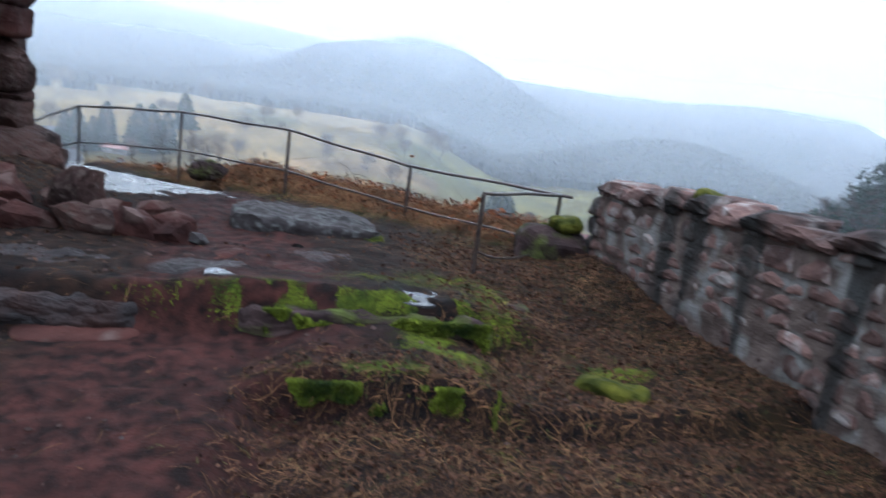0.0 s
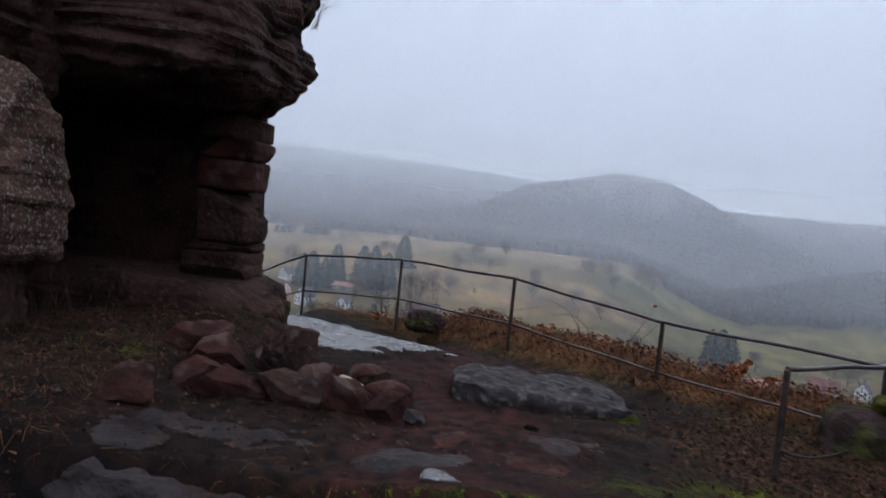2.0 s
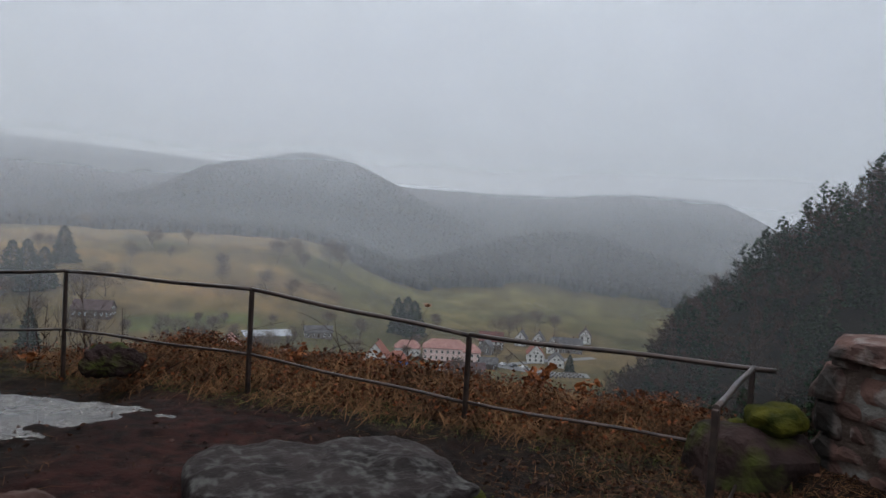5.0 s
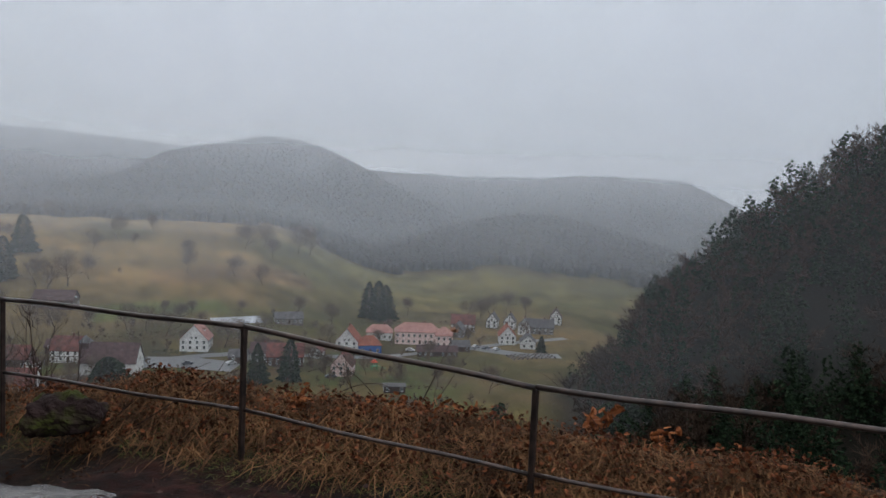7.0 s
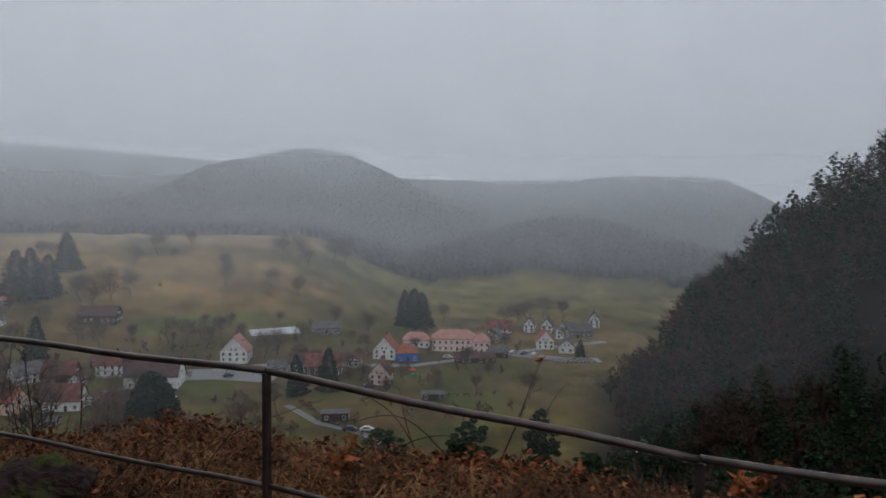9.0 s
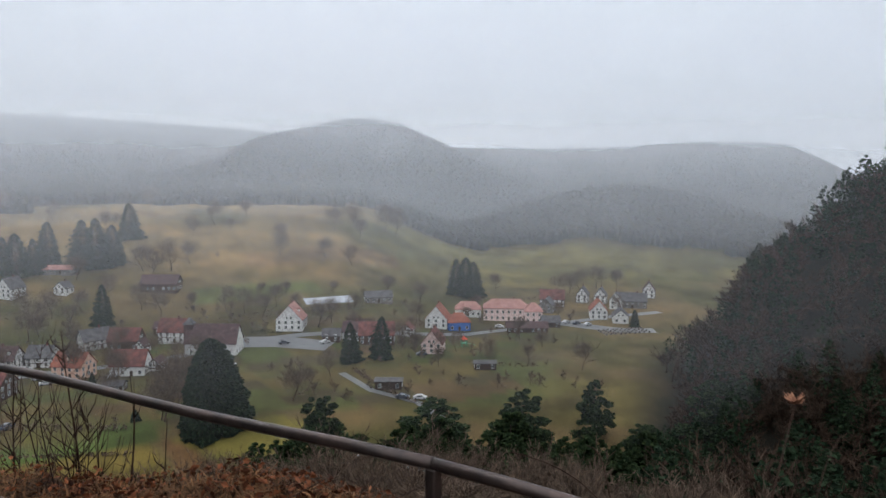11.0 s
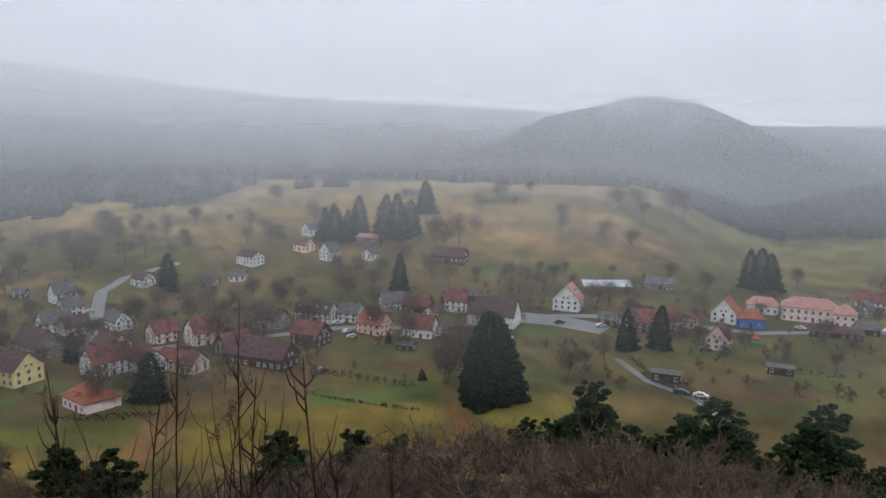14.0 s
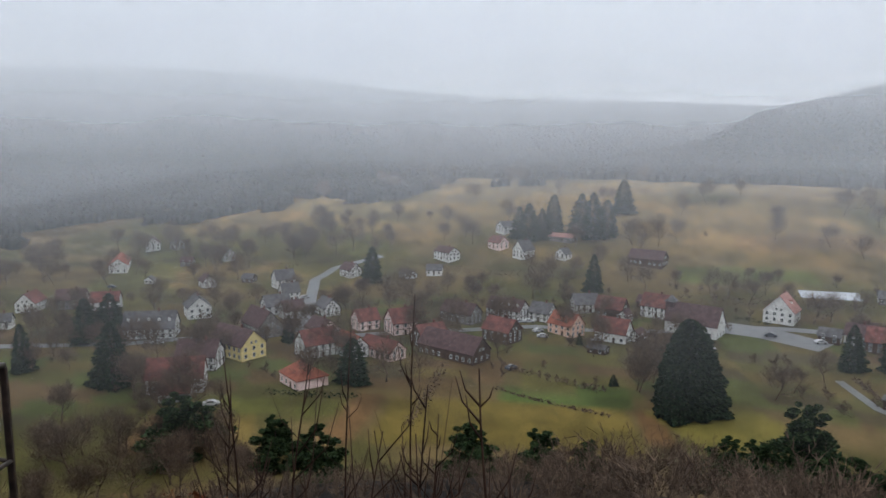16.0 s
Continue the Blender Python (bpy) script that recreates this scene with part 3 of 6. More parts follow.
def wisp(az, radius, height, wide, tall, amount):
    """A torn scrap of cloud caught on the hillside."""
    m = mist_material("cloud_wisp", amount, -200, -199)
    n, l = m.node_tree.nodes, m.node_tree.links
    co, grad, mul, ramp = n.new("ShaderNodeTexCoord"), n.new("ShaderNodeVectorMath"), n.new("ShaderNodeMath"), n.new("ShaderNodeMapRange")
    sub, tex = n.new("ShaderNodeVectorMath"), n.new("ShaderNodeTexNoise")
    sub.operation, grad.operation, mul.operation = "SUBTRACT", "LENGTH", "MULTIPLY"
    sub.inputs[1].default_value = (0.5, 0.5, 0.5)
    l.new(co.outputs["Generated"], sub.inputs[0])
    flat = n.new("ShaderNodeVectorMath")
    flat.operation = "MULTIPLY"
    flat.inputs[1].default_value = (1, 0, 1)
    l.new(sub.outputs[0], flat.inputs[0])
    l.new(flat.outputs[0], grad.inputs[0])
    for key, v in (("From Min", 0.0), ("From Max", 0.5), ("To Min", 1.0), ("To Max", 0.0)):
        ramp.inputs[key].default_value = v
    ramp.interpolation_type = "SMOOTHSTEP"
    l.new(grad.outputs["Value"], ramp.inputs["Value"])
    tex.inputs["Scale"].default_value, tex.inputs["Detail"].default_value = 3.2, 7
    l.new(co.outputs["Generated"], tex.inputs["Vector"])
    tr = n.new("ShaderNodeMapRange")
    tr.inputs["From Min"].default_value, tr.inputs["From Max"].default_value = 0.32, 0.6
    l.new(tex.outputs["Fac"], tr.inputs["Value"])
    l.new(ramp.outputs[0], mul.inputs[0])
    l.new(tr.outputs[0], mul.inputs[1])
    amt = n.new("ShaderNodeMath")
    amt.operation = "MULTIPLY"
    amt.inputs[1].default_value = amount
    l.new(mul.outputs[0], amt.inputs[0])
    mix = next(k for k in n if k.type == "MIX_SHADER" and k.inputs[0].is_linked)
    l.new(amt.outputs[0], mix.inputs[0])
    x, y = radius * math.sin(radians(az)), radius * math.cos(radians(az))
    u, w = np.meshgrid(np.linspace(-0.5, 0.5, 9), np.linspace(-0.5, 0.5, 7), indexing="ij")
    pts = np.stack((u * wide, 0.05 * wide * u * u, w * tall), -1).reshape(-1, 3)
    i, j = np.meshgrid(np.arange(8), np.arange(6), indexing="ij")
    q = np.stack((i * 7 + j, (i + 1) * 7 + j, (i + 1) * 7 + j + 1, i * 7 + j + 1), -1).reshape(-1, 4)
    ob = new("backdrop_cloud", mesh_of("cloud", pts, q, m, True))
    ob.matrix_basis = pose(x, y, height, 0, 0, -az)
    tagged(ob, "white scrap of cloud caught on the hill", "cloud", kind="structure")


wisp(6.6, 740, 46, 120, 66, 0.3)
wisp(1.5, 742, 56, 150, 34, 0.26)

# ---- railing on the brink ----
def railing():
    base = thing("railing", pose(0, 0, 0), "thin dark wet iron railing with two rails along the brink", "railing")
    posts = dict(Z=(-4.8, 3.42, -1.2, 0.2, -0.36), A=(-3.38, 2.04, -0.35, 0.74, 0.18), B=(-1.74, 1.55, -0.35, 0.87, 0.29), C=(0, 0, -0.12, 0.9, 0.35),
                 D=(1.575, -1.08, -0.2, 0.72, 0.205), E=(2.08, -3.25, -0.25, 0.76, 0.2), F=(3.15, -2.25, -0.5, 0.72, 0.17))
    for x, y, z0, z1, zm in posts.values():
        bm = bmesh.new()
        add_box(bm, -0.017, 0.017, -0.017, 0.017, z0, z1 - 0.005)
        bmesh.ops.bevel(bm, geom=bm.edges[:], offset=0.004, segments=1, affect="EDGES")
        ob = part("post", bm, M_iron, base)
        ob.matrix_basis = pose(x, y, 0, 0, 0, 38)

    def rail(names, col, label, r, over=0.0, sag=0.0):
        for p, q in zip(names, names[1:]):
            a, b = (Vector((posts[k][0], posts[k][1], posts[k][col])) for k in (p, q))
            d = (b - a).normalized()
            if q in "F" and over:
                b = b + d * over
            pts = []
            for i in range(9):
                t = i / 8
                pts.append(a.lerp(b, t) + Vector((0, 0, -sag * 4 * t * (1 - t) + 0.006 * math.sin(9 * t + len(p) + a.x))))
            bm = bmesh.new()
            add_tube(bm, pts, r, 10)
            part(label, bm, M_iron, base)

    rail("ZABCDF", 3, "top_rail", 0.0175, 0.14)
    rail("ZABCDF", 4, "middle_rail", 0.013)
    rail("EF", 3, "return_rail", 0.0175, 0.02)
    rail("EF", 4, "bent_rail", 0.010, 0.0, 0.12)
    # the low end of the railing beyond its corner
    for z, r in ((0.2, 0.0175), (-0.36, 0.013)):
        bm = bmesh.new()
        add_tube(bm, ((-4.8, 3.42, z), (-6.2, 3.0, z + 0.1)), r, 10)
        part("top_rail" if z > 0 else "middle_rail", bm, M_iron, base)
    # rain drops under the top rail
    bm = bmesh.new()
    rnd = random.Random(4)
    for p, q in zip("ABCD", "BCDF"):
        a, b = (Vector(posts[k][:2] + (posts[k][3],)) for k in (p, q))
        for i in range(34):
            c = a.lerp(b, rnd.random()) - Vector((0, 0, 0.019))
            bmesh.ops.create_icosphere(bm, subdivisions=1, radius=rnd.uniform(0.0025, 0.0045), matrix=Matrix.Translation(c))
    drops = part("rain_drops", bm, M_drop, base, "clear rain drops hanging under the rail")
    drops["kind"] = "stuff"


M_drop = bpy.data.materials.new("rain_drop")
M_drop.use_nodes = True
M_drop.node_tree.nodes["Principled BSDF"].inputs["Roughness"].default_value = 0.03
M_drop.node_tree.nodes["Principled BSDF"].inputs["Transmission Weight"].default_value = 1.0
M_drop.node_tree.nodes["Principled BSDF"].inputs["IOR"].default_value = 1.33
railing()

# ---- the rock with its dark hollow ----
rock = thing("rock_outcrop", pose(-4.74, -0.8, 0.2), "dark red layered sandstone outcrop with a deep black hollow", "rock")


def rock_part(name, at, half, seed, label="", mat=None, turn=(0, 0, 0), **more):
    ob = stone(name, (at[0] + 4.6, at[1] + 0.8, at[2] - 0.2), half, mat or M_cliff, seed, label, turn=turn, parent=rock, **more)
    return ob


rock_part("overhang", (-4.75, -0.75, 3.25), (2.15, 1.7, 0.78), 11, "dark overhanging roof of layered rock", cells=60, boxy=5, rough=0.24, strata=0.09, cuts=7, grain=2.2, chip=0.8)
rock_part("upper_rock", (-5.1, -0.6, 4.55), (2.35, 1.9, 0.85), 12, cells=44, boxy=5, rough=0.24, strata=0.1, cuts=6, grain=2.2, chip=0.8)
rock_part("side_wall", (-5.15, -3.3, 1.62), (1.55, 0.95, 0.92), 13, "pitted reddish side of the hollow with grey lichen", M_lichenrock, cells=54, boxy=6, rough=0.2, strata=0.045, cuts=7, grain=2.6, chip=0.84)
rock_part("upper_side", (-5.95, -2.9, 3.2), (1.75, 1.2, 1.2), 14, cells=44, boxy=5, rough=0.22, strata=0.05, grain=2.4, cuts=6, chip=0.8)
rock_part("side_foot", (-5.6, -3.2, 0.35), (1.7, 0.7, 0.65), 15, cells=20, rough=0.25, strata=0.04)
rock_part("back_wall", (-6.0, 1.1, 1.9), (2.1, 1.0, 2.5), 16, cells=24, boxy=6, rough=0.12, strata=0.05)
rock_part("end_wall", (-7.2, -1.2, 2.2), (0.8, 3.0, 3.0), 17, cells=20, boxy=6, rough=0.12)
rock_part("sill", (-4.75, -0.35, 0.22), (1.95, 1.05, 0.40), 18, "smooth worn rock sill", cells=30, boxy=5, rough=0.2, strata=0.04, lean=-0.12)
for z0, z1, dx, w, seed in ((0.52, 0.88, 0.0, 0.42, 21), (0.88, 0.99, 0.0, 0.40, 22), (0.985, 1.62, 0.02, 0.37, 23), (1.615, 1.98, 0.0, 0.36, 24), (1.975, 2.22, 0.03, 0.36, 25), (2.215, 2.52, 0.0, 0.36, 26)):
    rock_part("pillar_block", (-3.05 - w + dx, -0.25, (z0 + z1) / 2), (w, 0.36, (z1 - z0) / 2 + 0.01), seed, mat=M_sand if seed in (24, 25) else M_cliff, cells=14, boxy=7, rough=0.13, strata=0.015, cuts=3)
rock_part("rock_lip", (-2.9, -0.5, 0.2), (0.35, 0.45, 0.32), 27, mat=M_cliff, cells=16, boxy=4, rough=0.3)

# ---- slabs and loose stones on the terrace ----
stone("flat_rock", (-1.86, -0.48, -0.035), (1.52, 0.92, 0.11), M_wet, 31, "broad wet pale grey rock sheet in the ground", "rock", (0, 1, -10), cells=40, boxy=4, rough=0.22, strata=0.02, cuts=2, taper=0.62, kind="")
stone("stone_slab", (0.42, -2.22, 0.0), (0.76, 0.42, 0.2), M_slab, 32, "long low grey slab with pale lichen lying on red earth", "stone", (3, 2, 9), cells=34, boxy=8, rough=0.2, cuts=3, chip=0.92, strata=0.015)
stone("moss_clump", (1.16, -2.42, -0.02), (0.10, 0.12, 0.13), M_moss, 33, "bright green moss clump at the end of the slab", "moss", cells=10, boxy=2.5, rough=0.3)
stone("stone_step", (1.16, -5.28, -0.40), (0.72, 0.36, 0.2), M_mossy, 34, "mossy brown stone step below the ledge", "stone step", (0, -1, 7), cells=34, boxy=12, rough=0.2, cuts=4, grain=3.2, chip=0.95)
stone("moss_clump", (1.58, -5.1, -0.24), (0.27, 0.3, 0.07), M_moss, 35, "thick bright green moss cushion over the stone step", "moss", cells=22, boxy=3, rough=0.35)
stone("rock_ledge", (1.05, -4.46, -0.235), (0.94, 0.36, 0.21), M_mossy, 36, "low rock ledge with moss along its edge", "rock", (0, -1, 2), cells=40, boxy=11, rough=0.24, cuts=4, grain=3.4, chip=0.95)
stone("pale_stone", (1.31, -4.48, 0.045), (0.31, 0.20, 0.05), M_wet, 37, "flat wet pale grey stone set in the ledge", "stone", (0, 0, -10), cells=16, rough=0.3, boxy=3)
stone("rock_ledge", (-1.42, -4.1, -0.09), (0.86, 0.22, 0.12), M_ledge, 38, "low dark grey layered rock ledge across the path", "rock", (0, 2, -3), cells=44, boxy=5, rough=0.3, strata=0.03, cuts=5, chip=0.85, grain=3.0)
stone("rock_ledge", (-1.5, -4.58, -0.21), (1.0, 0.32, 0.15), M_ledge, 39, "low dark grey layered rock ledge across the path", "rock", (0, 3, 8), cells=44, boxy=5, rough=0.3, strata=0.035, cuts=5, chip=0.85, grain=3.0)
stone("red_slab", (-0.92, -4.78, -0.33), (0.42, 0.24, 0.06), M_sand, 40, "flat smooth red sandstone slab in the path", "stone", (0, 0, 16), cells=16, rough=0.25, boxy=3)
for k, (x, y, a, b, turn) in enumerate(((-0.25, -4.15, 0.42, 0.2, 12), (0.35, -3.85, 0.36, 0.16, -10), (0.55, -3.3, 0.45, 0.18, 20), (-0.1, -3.55, 0.3, 0.15, 35), (-2.1, -4.45, 0.35, 0.25, -20))):
    stone("bedrock_patch", (x, y, at_ground(x, y) - 0.055), (a, b, 0.07), M_ledge if k % 2 == 0 else M_sand, 140 + k, "worn bedrock showing through the trodden earth", "rock", (0, 0, turn), cells=18, boxy=3, rough=0.35, strata=0.02, grain=3.0)
stone("grey_stone", (-0.05, -6.25, -0.30), (0.17, 0.11, 0.05), M_slab, 41, "flat grey stone half buried in the soil", "stone", cells=10, rough=0.2)
stone("grey_stone", (-0.05, -4.45, 0.06), (0.14, 0.09, 0.05), M_wet, 42, "small pale grey stone on the path", "stone", cells=10, rough=0.25)
stone("mossy_boulder", (-1.2, 0.93, 0.1), (0.25, 0.16, 0.13), M_mossy, 43, "boulder wrapped in dark green moss beside the railing", "rock", cells=24, boxy=3.2, rough=0.5, grain=3.0)
stone("moss_clump", (2.78, -5.25, -0.3), (0.25, 0.14, 0.1), M_moss, 44, "bright moss clump among dry leaves", "moss", (0, 0, -30), cells=14, boxy=2.5, rough=0.4)
stone("field_stone", (2.3, -4.1, -0.14), (0.14, 0.1, 0.09), M_mossy, 45, "mossy stone among dry leaves", "stone", cells=10, rough=0.25)
loose = [(-1.72, -2.62, 0.20, 0.17, 0.24, M_cliff, 20), (-2.35, -2.75, 0.20, 0.15, 0.13, M_sand, 70), (-2.62, -2.58, 0.22, 0.14, 0.09, M_sand, 10), (-2.05, -2.2, 0.14, 0.12, 0.10, M_sand, 40),
         (-1.98, -2.38, 0.13, 0.10, 0.08, M_sand, 0), (-1.35, -2.88, 0.15, 0.12, 0.12, M_sand, 30), (-1.08, -2.86, 0.15, 0.09, 0.075, M_pale, -10), (-1.1, -2.42, 0.17, 0.11, 0.09, M_sand, 60),
         (-1.9, -3.28, 0.2, 0.12, 0.1, M_sand, 12), (-1.45, -3.3, 0.24, 0.12, 0.1, M_cliff, -8), (-1.0, -3.25, 0.18, 0.13, 0.11, M_sand, 15), (-0.78, -3.0, 0.14, 0.12, 0.1, M_sand, 50),
         (-0.68, -3.22, 0.12, 0.11, 0.09, M_sand, 80), (-2.25, -3.15, 0.17, 0.13, 0.1, M_sand, 35), (-0.82, -2.75, 0.1, 0.08, 0.06, M_sand, 0), (-0.45, -3.32, 0.07, 0.06, 0.045, M_slab, 20), (-2.42, -3.9, 0.14, 0.1, 0.11, M_sand, 45)]
for k, (x, y, a, b, c, mat, turn) in enumerate(loose):
    word = "pale yellowish" if mat is M_pale else "dark grey" if mat is M_slab else "rough broken red"
    stone("loose_stone", (x, y, at_ground(x, y) + c * 0.9), (a * 1.3, b * 1.35, c * 1.3), mat, 60 + k, word + " stone in a rubble heap on bare earth", "stone", (random.uniform(-18, 18), random.uniform(-18, 18), turn), cells=11, boxy=9, rough=0.16, cuts=10, chip=0.66, grain=3.0, group="rubble heap")


# ---- ruined wall beside the gate of the railing ----
def ruined_wall():
    a, b = Vector((3.45, -2.6, 0)), Vector((4.55, -8.2, 0))
    length, yaw = (b - a).length, math.degrees(math.atan2(b.y - a.y, b.x - a.x))
    wall = thing("wall_ruin", pose(a.x, a.y, -0.52, 0, -1.2, yaw), "low ruined wall of mixed red and grey stones with moss on top", "wall", kind="structure")
    core = stone_mesh("core", (length / 2, 0.24, 0.70), M_mortar, 81, cells=60, boxy=14, rough=0.12, cuts=0)
    shared("core", core, wall, pose(length / 2, 0.26, 0.70))
    kinds = [stone_mesh("stone", (0.5, 0.5, 0.5), M_wallstone, 90 + k, cells=5, boxy=11, rough=0.16, cuts=6, chip=0.86) for k in range(7)]
    rnd = random.Random(8)
    z = 0.02
    while z < 1.36:
        h, x = rnd.uniform(0.09, 0.2), -0.05
        while x < length:
            w = rnd.uniform(0.12, 0.36)
            hh = h * rnd.uniform(0.85, 1.05)
            if rnd.random() < 0.93:
                m = pose(x + w / 2, 0.118 + rnd.uniform(-0.016, 0.012), z + hh / 2, rnd.uniform(-5, 5), rnd.uniform(-6, 6), rnd.uniform(-4, 4)) @ Matrix.Diagonal((w * 0.95, 0.225, hh * 0.92, 1))
                shared("stone", rnd.choice(kinds), wall, m)
            x += w + 0.015
        z += h + 0.012
    x = -0.1
    while x < length:
        w = rnd.uniform(0.3, 0.6)
        m = pose(x + w / 2, 0.26, 1.44 + rnd.uniform(-0.03, 0.05), rnd.uniform(-3, 3), rnd.uniform(-3, 3), rnd.uniform(-8, 8)) @ Matrix.Diagonal((w * 1.1, 0.6, rnd.uniform(0.12, 0.2), 1))
        shared("capstone", rnd.choice(kinds), wall, m)
        x += w * 0.85
    # stones of the end of the wall
    z = 0.05
    while z < 1.3:
        h = rnd.uniform(0.14, 0.22)
        for y in (0.12, 0.38):
            m = pose(-0.03, y, z + h / 2, rnd.uniform(-5, 5), 0, rnd.uniform(-6, 6)) @ Matrix.Diagonal((0.22, 0.27, h * 0.95, 1))
            shared("stone", rnd.choice(kinds), wall, m)
        z += h
    return wall


ruined_wall()
for x, y, z, a in ((3.2, -2.42, 0.42, 0.18), (3.0, -2.3, 0.3, 0.14), (3.9, -4.0, 1.02, 0.16)):
    stone("moss_clump", (x, y, z), (a, a * 0.8, 0.1), M_moss, int(100 + x * 10), "yellow green moss cushion on the old wall", "moss", cells=12, boxy=2.5, rough=0.4)
stone("mossy_boulder", (3.1, -2.35, 0.05), (0.4, 0.3, 0.33), M_mossy, 120, "mossy fallen block at the end of the wall", "rock", cells=16, boxy=4, rough=0.25)


# ---- trees ----
def spray(centres, dirs, length, width, rng):
    """Flat pointed sprays of foliage: two triangles each, at centres, along dirs."""
    n = len(centres)
    side = np.cross(dirs, rng.normal(size=(n, 3)))
    side /= np.linalg.norm(side, axis=1)[:, None] + 1e-9
    lift = np.cross(side, dirs)
    ln, wd = length[:, None], width[:, None]
    a, b = centres - dirs * ln * 0.5, centres + dirs * ln * 0.5
    c, d = centres + side * wd + lift * wd * 0.3, centres - side * wd + lift * wd * 0.3
    verts = np.stack((a, c, b, d), 1).reshape(-1, 3)
    k = np.arange(n)[:, None] * 4
    faces = np.concatenate((k + np.array([[0, 1, 2]]), k + np.array([[0, 2, 3]])))
    return verts, faces


def unit(v):
    return v / (np.linalg.norm(v, axis=1)[:, None] + 1e-9)


def fir_crown(height, radius, count, seed, mat, low=0.06, ragged=0.25, dome=0.0, fine=1.0):
    rng = np.random.default_rng(seed)
    h = low + (1 - low) * rng.random(count) ** 1.25
    tier = 1 + ragged * np.sin(h * 46 + 2 * np.sin(h * 9))
    a = rng.random(count) * 2 * math.pi
    lobes = 1 + 0.22 * np.sin(3 * a + seed) + 0.16 * np.sin(7 * a + 5 * h)
    full = radius * ((1 - dome) * (1 - h) ** 0.72 + dome * np.sqrt(np.clip(1 - h ** 2.2, 0, 1))) * tier * lobes * np.minimum(1, 0.75 + 4 * h)
    r = full * np.sqrt(rng.uniform(0.25, 1, count))
    out = np.stack((np.cos(a), np.sin(a), np.zeros(count)), 1)
    pos = out * r[:, None] + np.stack((0 * h, 0 * h, h * height - 0.18 * r), 1)
    d = unit(out + np.stack((0 * h, 0 * h, -0.35 + 0.9 * h ** 3), 1) + 0.35 * rng.normal(size=(count, 3)))
    size = height * 0.045 * (0.55 + 0.8 * (1 - h)) * rng.uniform(0.7, 1.3, count)
    v, f = spray(pos, d, size * 1.7 * fine, size * 0.5 * fine, rng)
    return mesh_of("crown", v, f, mat)


def pine_crown(height, radius, count, seed, mat, grain=0.062):
    """Uneven layered pine: drooping lobes down most of the stem."""
    rng = np.random.default_rng(seed)
    lobes = 54
    lh = np.linspace(0.10, 0.97, lobes) + rng.normal(0, 0.02, lobes)
    la = np.arange(lobes) * 2.4 + rng.normal(0, 0.5, lobes)
    lr = radius * np.clip(1.12 - lh, 0.08, 1) ** 0.75 * rng.uniform(0.2, 1.05, lobes)
    lc = np.stack((np.cos(la) * lr, np.sin(la) * lr, lh * height), 1)
    size = radius * np.clip(1.15 - lh, 0.22, 1) * rng.uniform(0.3, 0.75, lobes)
    pick = rng.integers(0, lobes, count)
    o = unit(rng.normal(size=(count, 3))) * (rng.random(count) ** 0.5)[:, None] * np.array([0.6, 0.6, 0.34]) * size[pick][:, None]
    d = unit(o + np.array([0, 0, 0.12 * radius]) + 0.12 * radius * rng.normal(size=(count, 3)))
    ln = radius * grain * rng.uniform(0.6, 2.3, count)
    v, f = spray(lc[pick] + o, d, ln * 1.8, ln * 0.6, rng)
    return mesh_of("crown", v, f, mat)


def limbs(height, spread, seed, levels=4, first=0.3, thick=0.025, bunch=5, twigs=0, twig=0.002):
    """Bare branching: tapered three-sided limbs from a trunk to fine twigs."""
    rng = random.Random(seed)
    verts, faces = [], []

    def limb(p, d, length, r, level):
        q, bend = p, d
        n0, steps = len(verts), 3
        for i in range(steps + 1):
            t = i / steps
            s = bend.orthogonal().normalized()
            u = bend.cross(s)
            rr = max(r * (1 - 0.55 * t), 0.0)
            for k in range(3):
                a = k * 2.0944
                verts.append(q + rr * (math.cos(a) * s + math.sin(a) * u))
            if i < steps:
                bend = (bend + 0.22 * Vector((rng.gauss(0, 1), rng.gauss(0, 1), rng.gauss(0.25, 0.8)))).normalized()
                q = q + bend * (length / steps)
        for i in range(steps):
            for k in range(3):
                a, b = n0 + i * 3 + k, n0 + i * 3 + (k + 1) % 3
                faces.append((a, b, b + 3, a + 3))
        if level < levels:
            for k in range(bunch if level else bunch + 1):
                t = rng.uniform(first if level == 0 else 0.25, 1.0)
                base = p + (q - p) * t
                turn = Vector((rng.gauss(0, 1), rng.gauss(0, 1), rng.gauss(0.15, 0.5))).normalized()
                limb(base, (bend * 0.55 + turn * spread).normalized(), length * rng.uniform(0.42, 0.68), r * 0.5, level + 1)

    limb(Vector((0, 0, 0)), Vector((0, 0, 1)), height * 0.62, height * thick, 0)
    v, f = np.array([tuple(v) for v in verts]), np.array(faces)
    if twigs:
        # the haze of last year's shoots at the ends of the limbs
        nr = np.random.default_rng(seed)
        ends = v[nr.integers(len(v) // 4, len(v), twigs)]
        mid = np.array([0, 0, height * 0.35])
        d = unit(unit(ends - mid) + 0.55 * nr.normal(size=(twigs, 3)) + np.array([0, 0, 0.35]))
        ln = height * nr.uniform(0.05, 0.12, twigs)[:, None]
        side = unit(np.cross(d, nr.normal(size=(twigs, 3)))) * height * twig
        p = np.stack((ends - side, ends + side, ends + d * ln + side * 0.4, ends + d * ln - side * 0.4), 1).reshape(-1, 3)
        f = np.concatenate((f, len(v) + np.arange(twigs * 4).reshape(-1, 4)))
        v = np.concatenate((v, p))
    return v, f


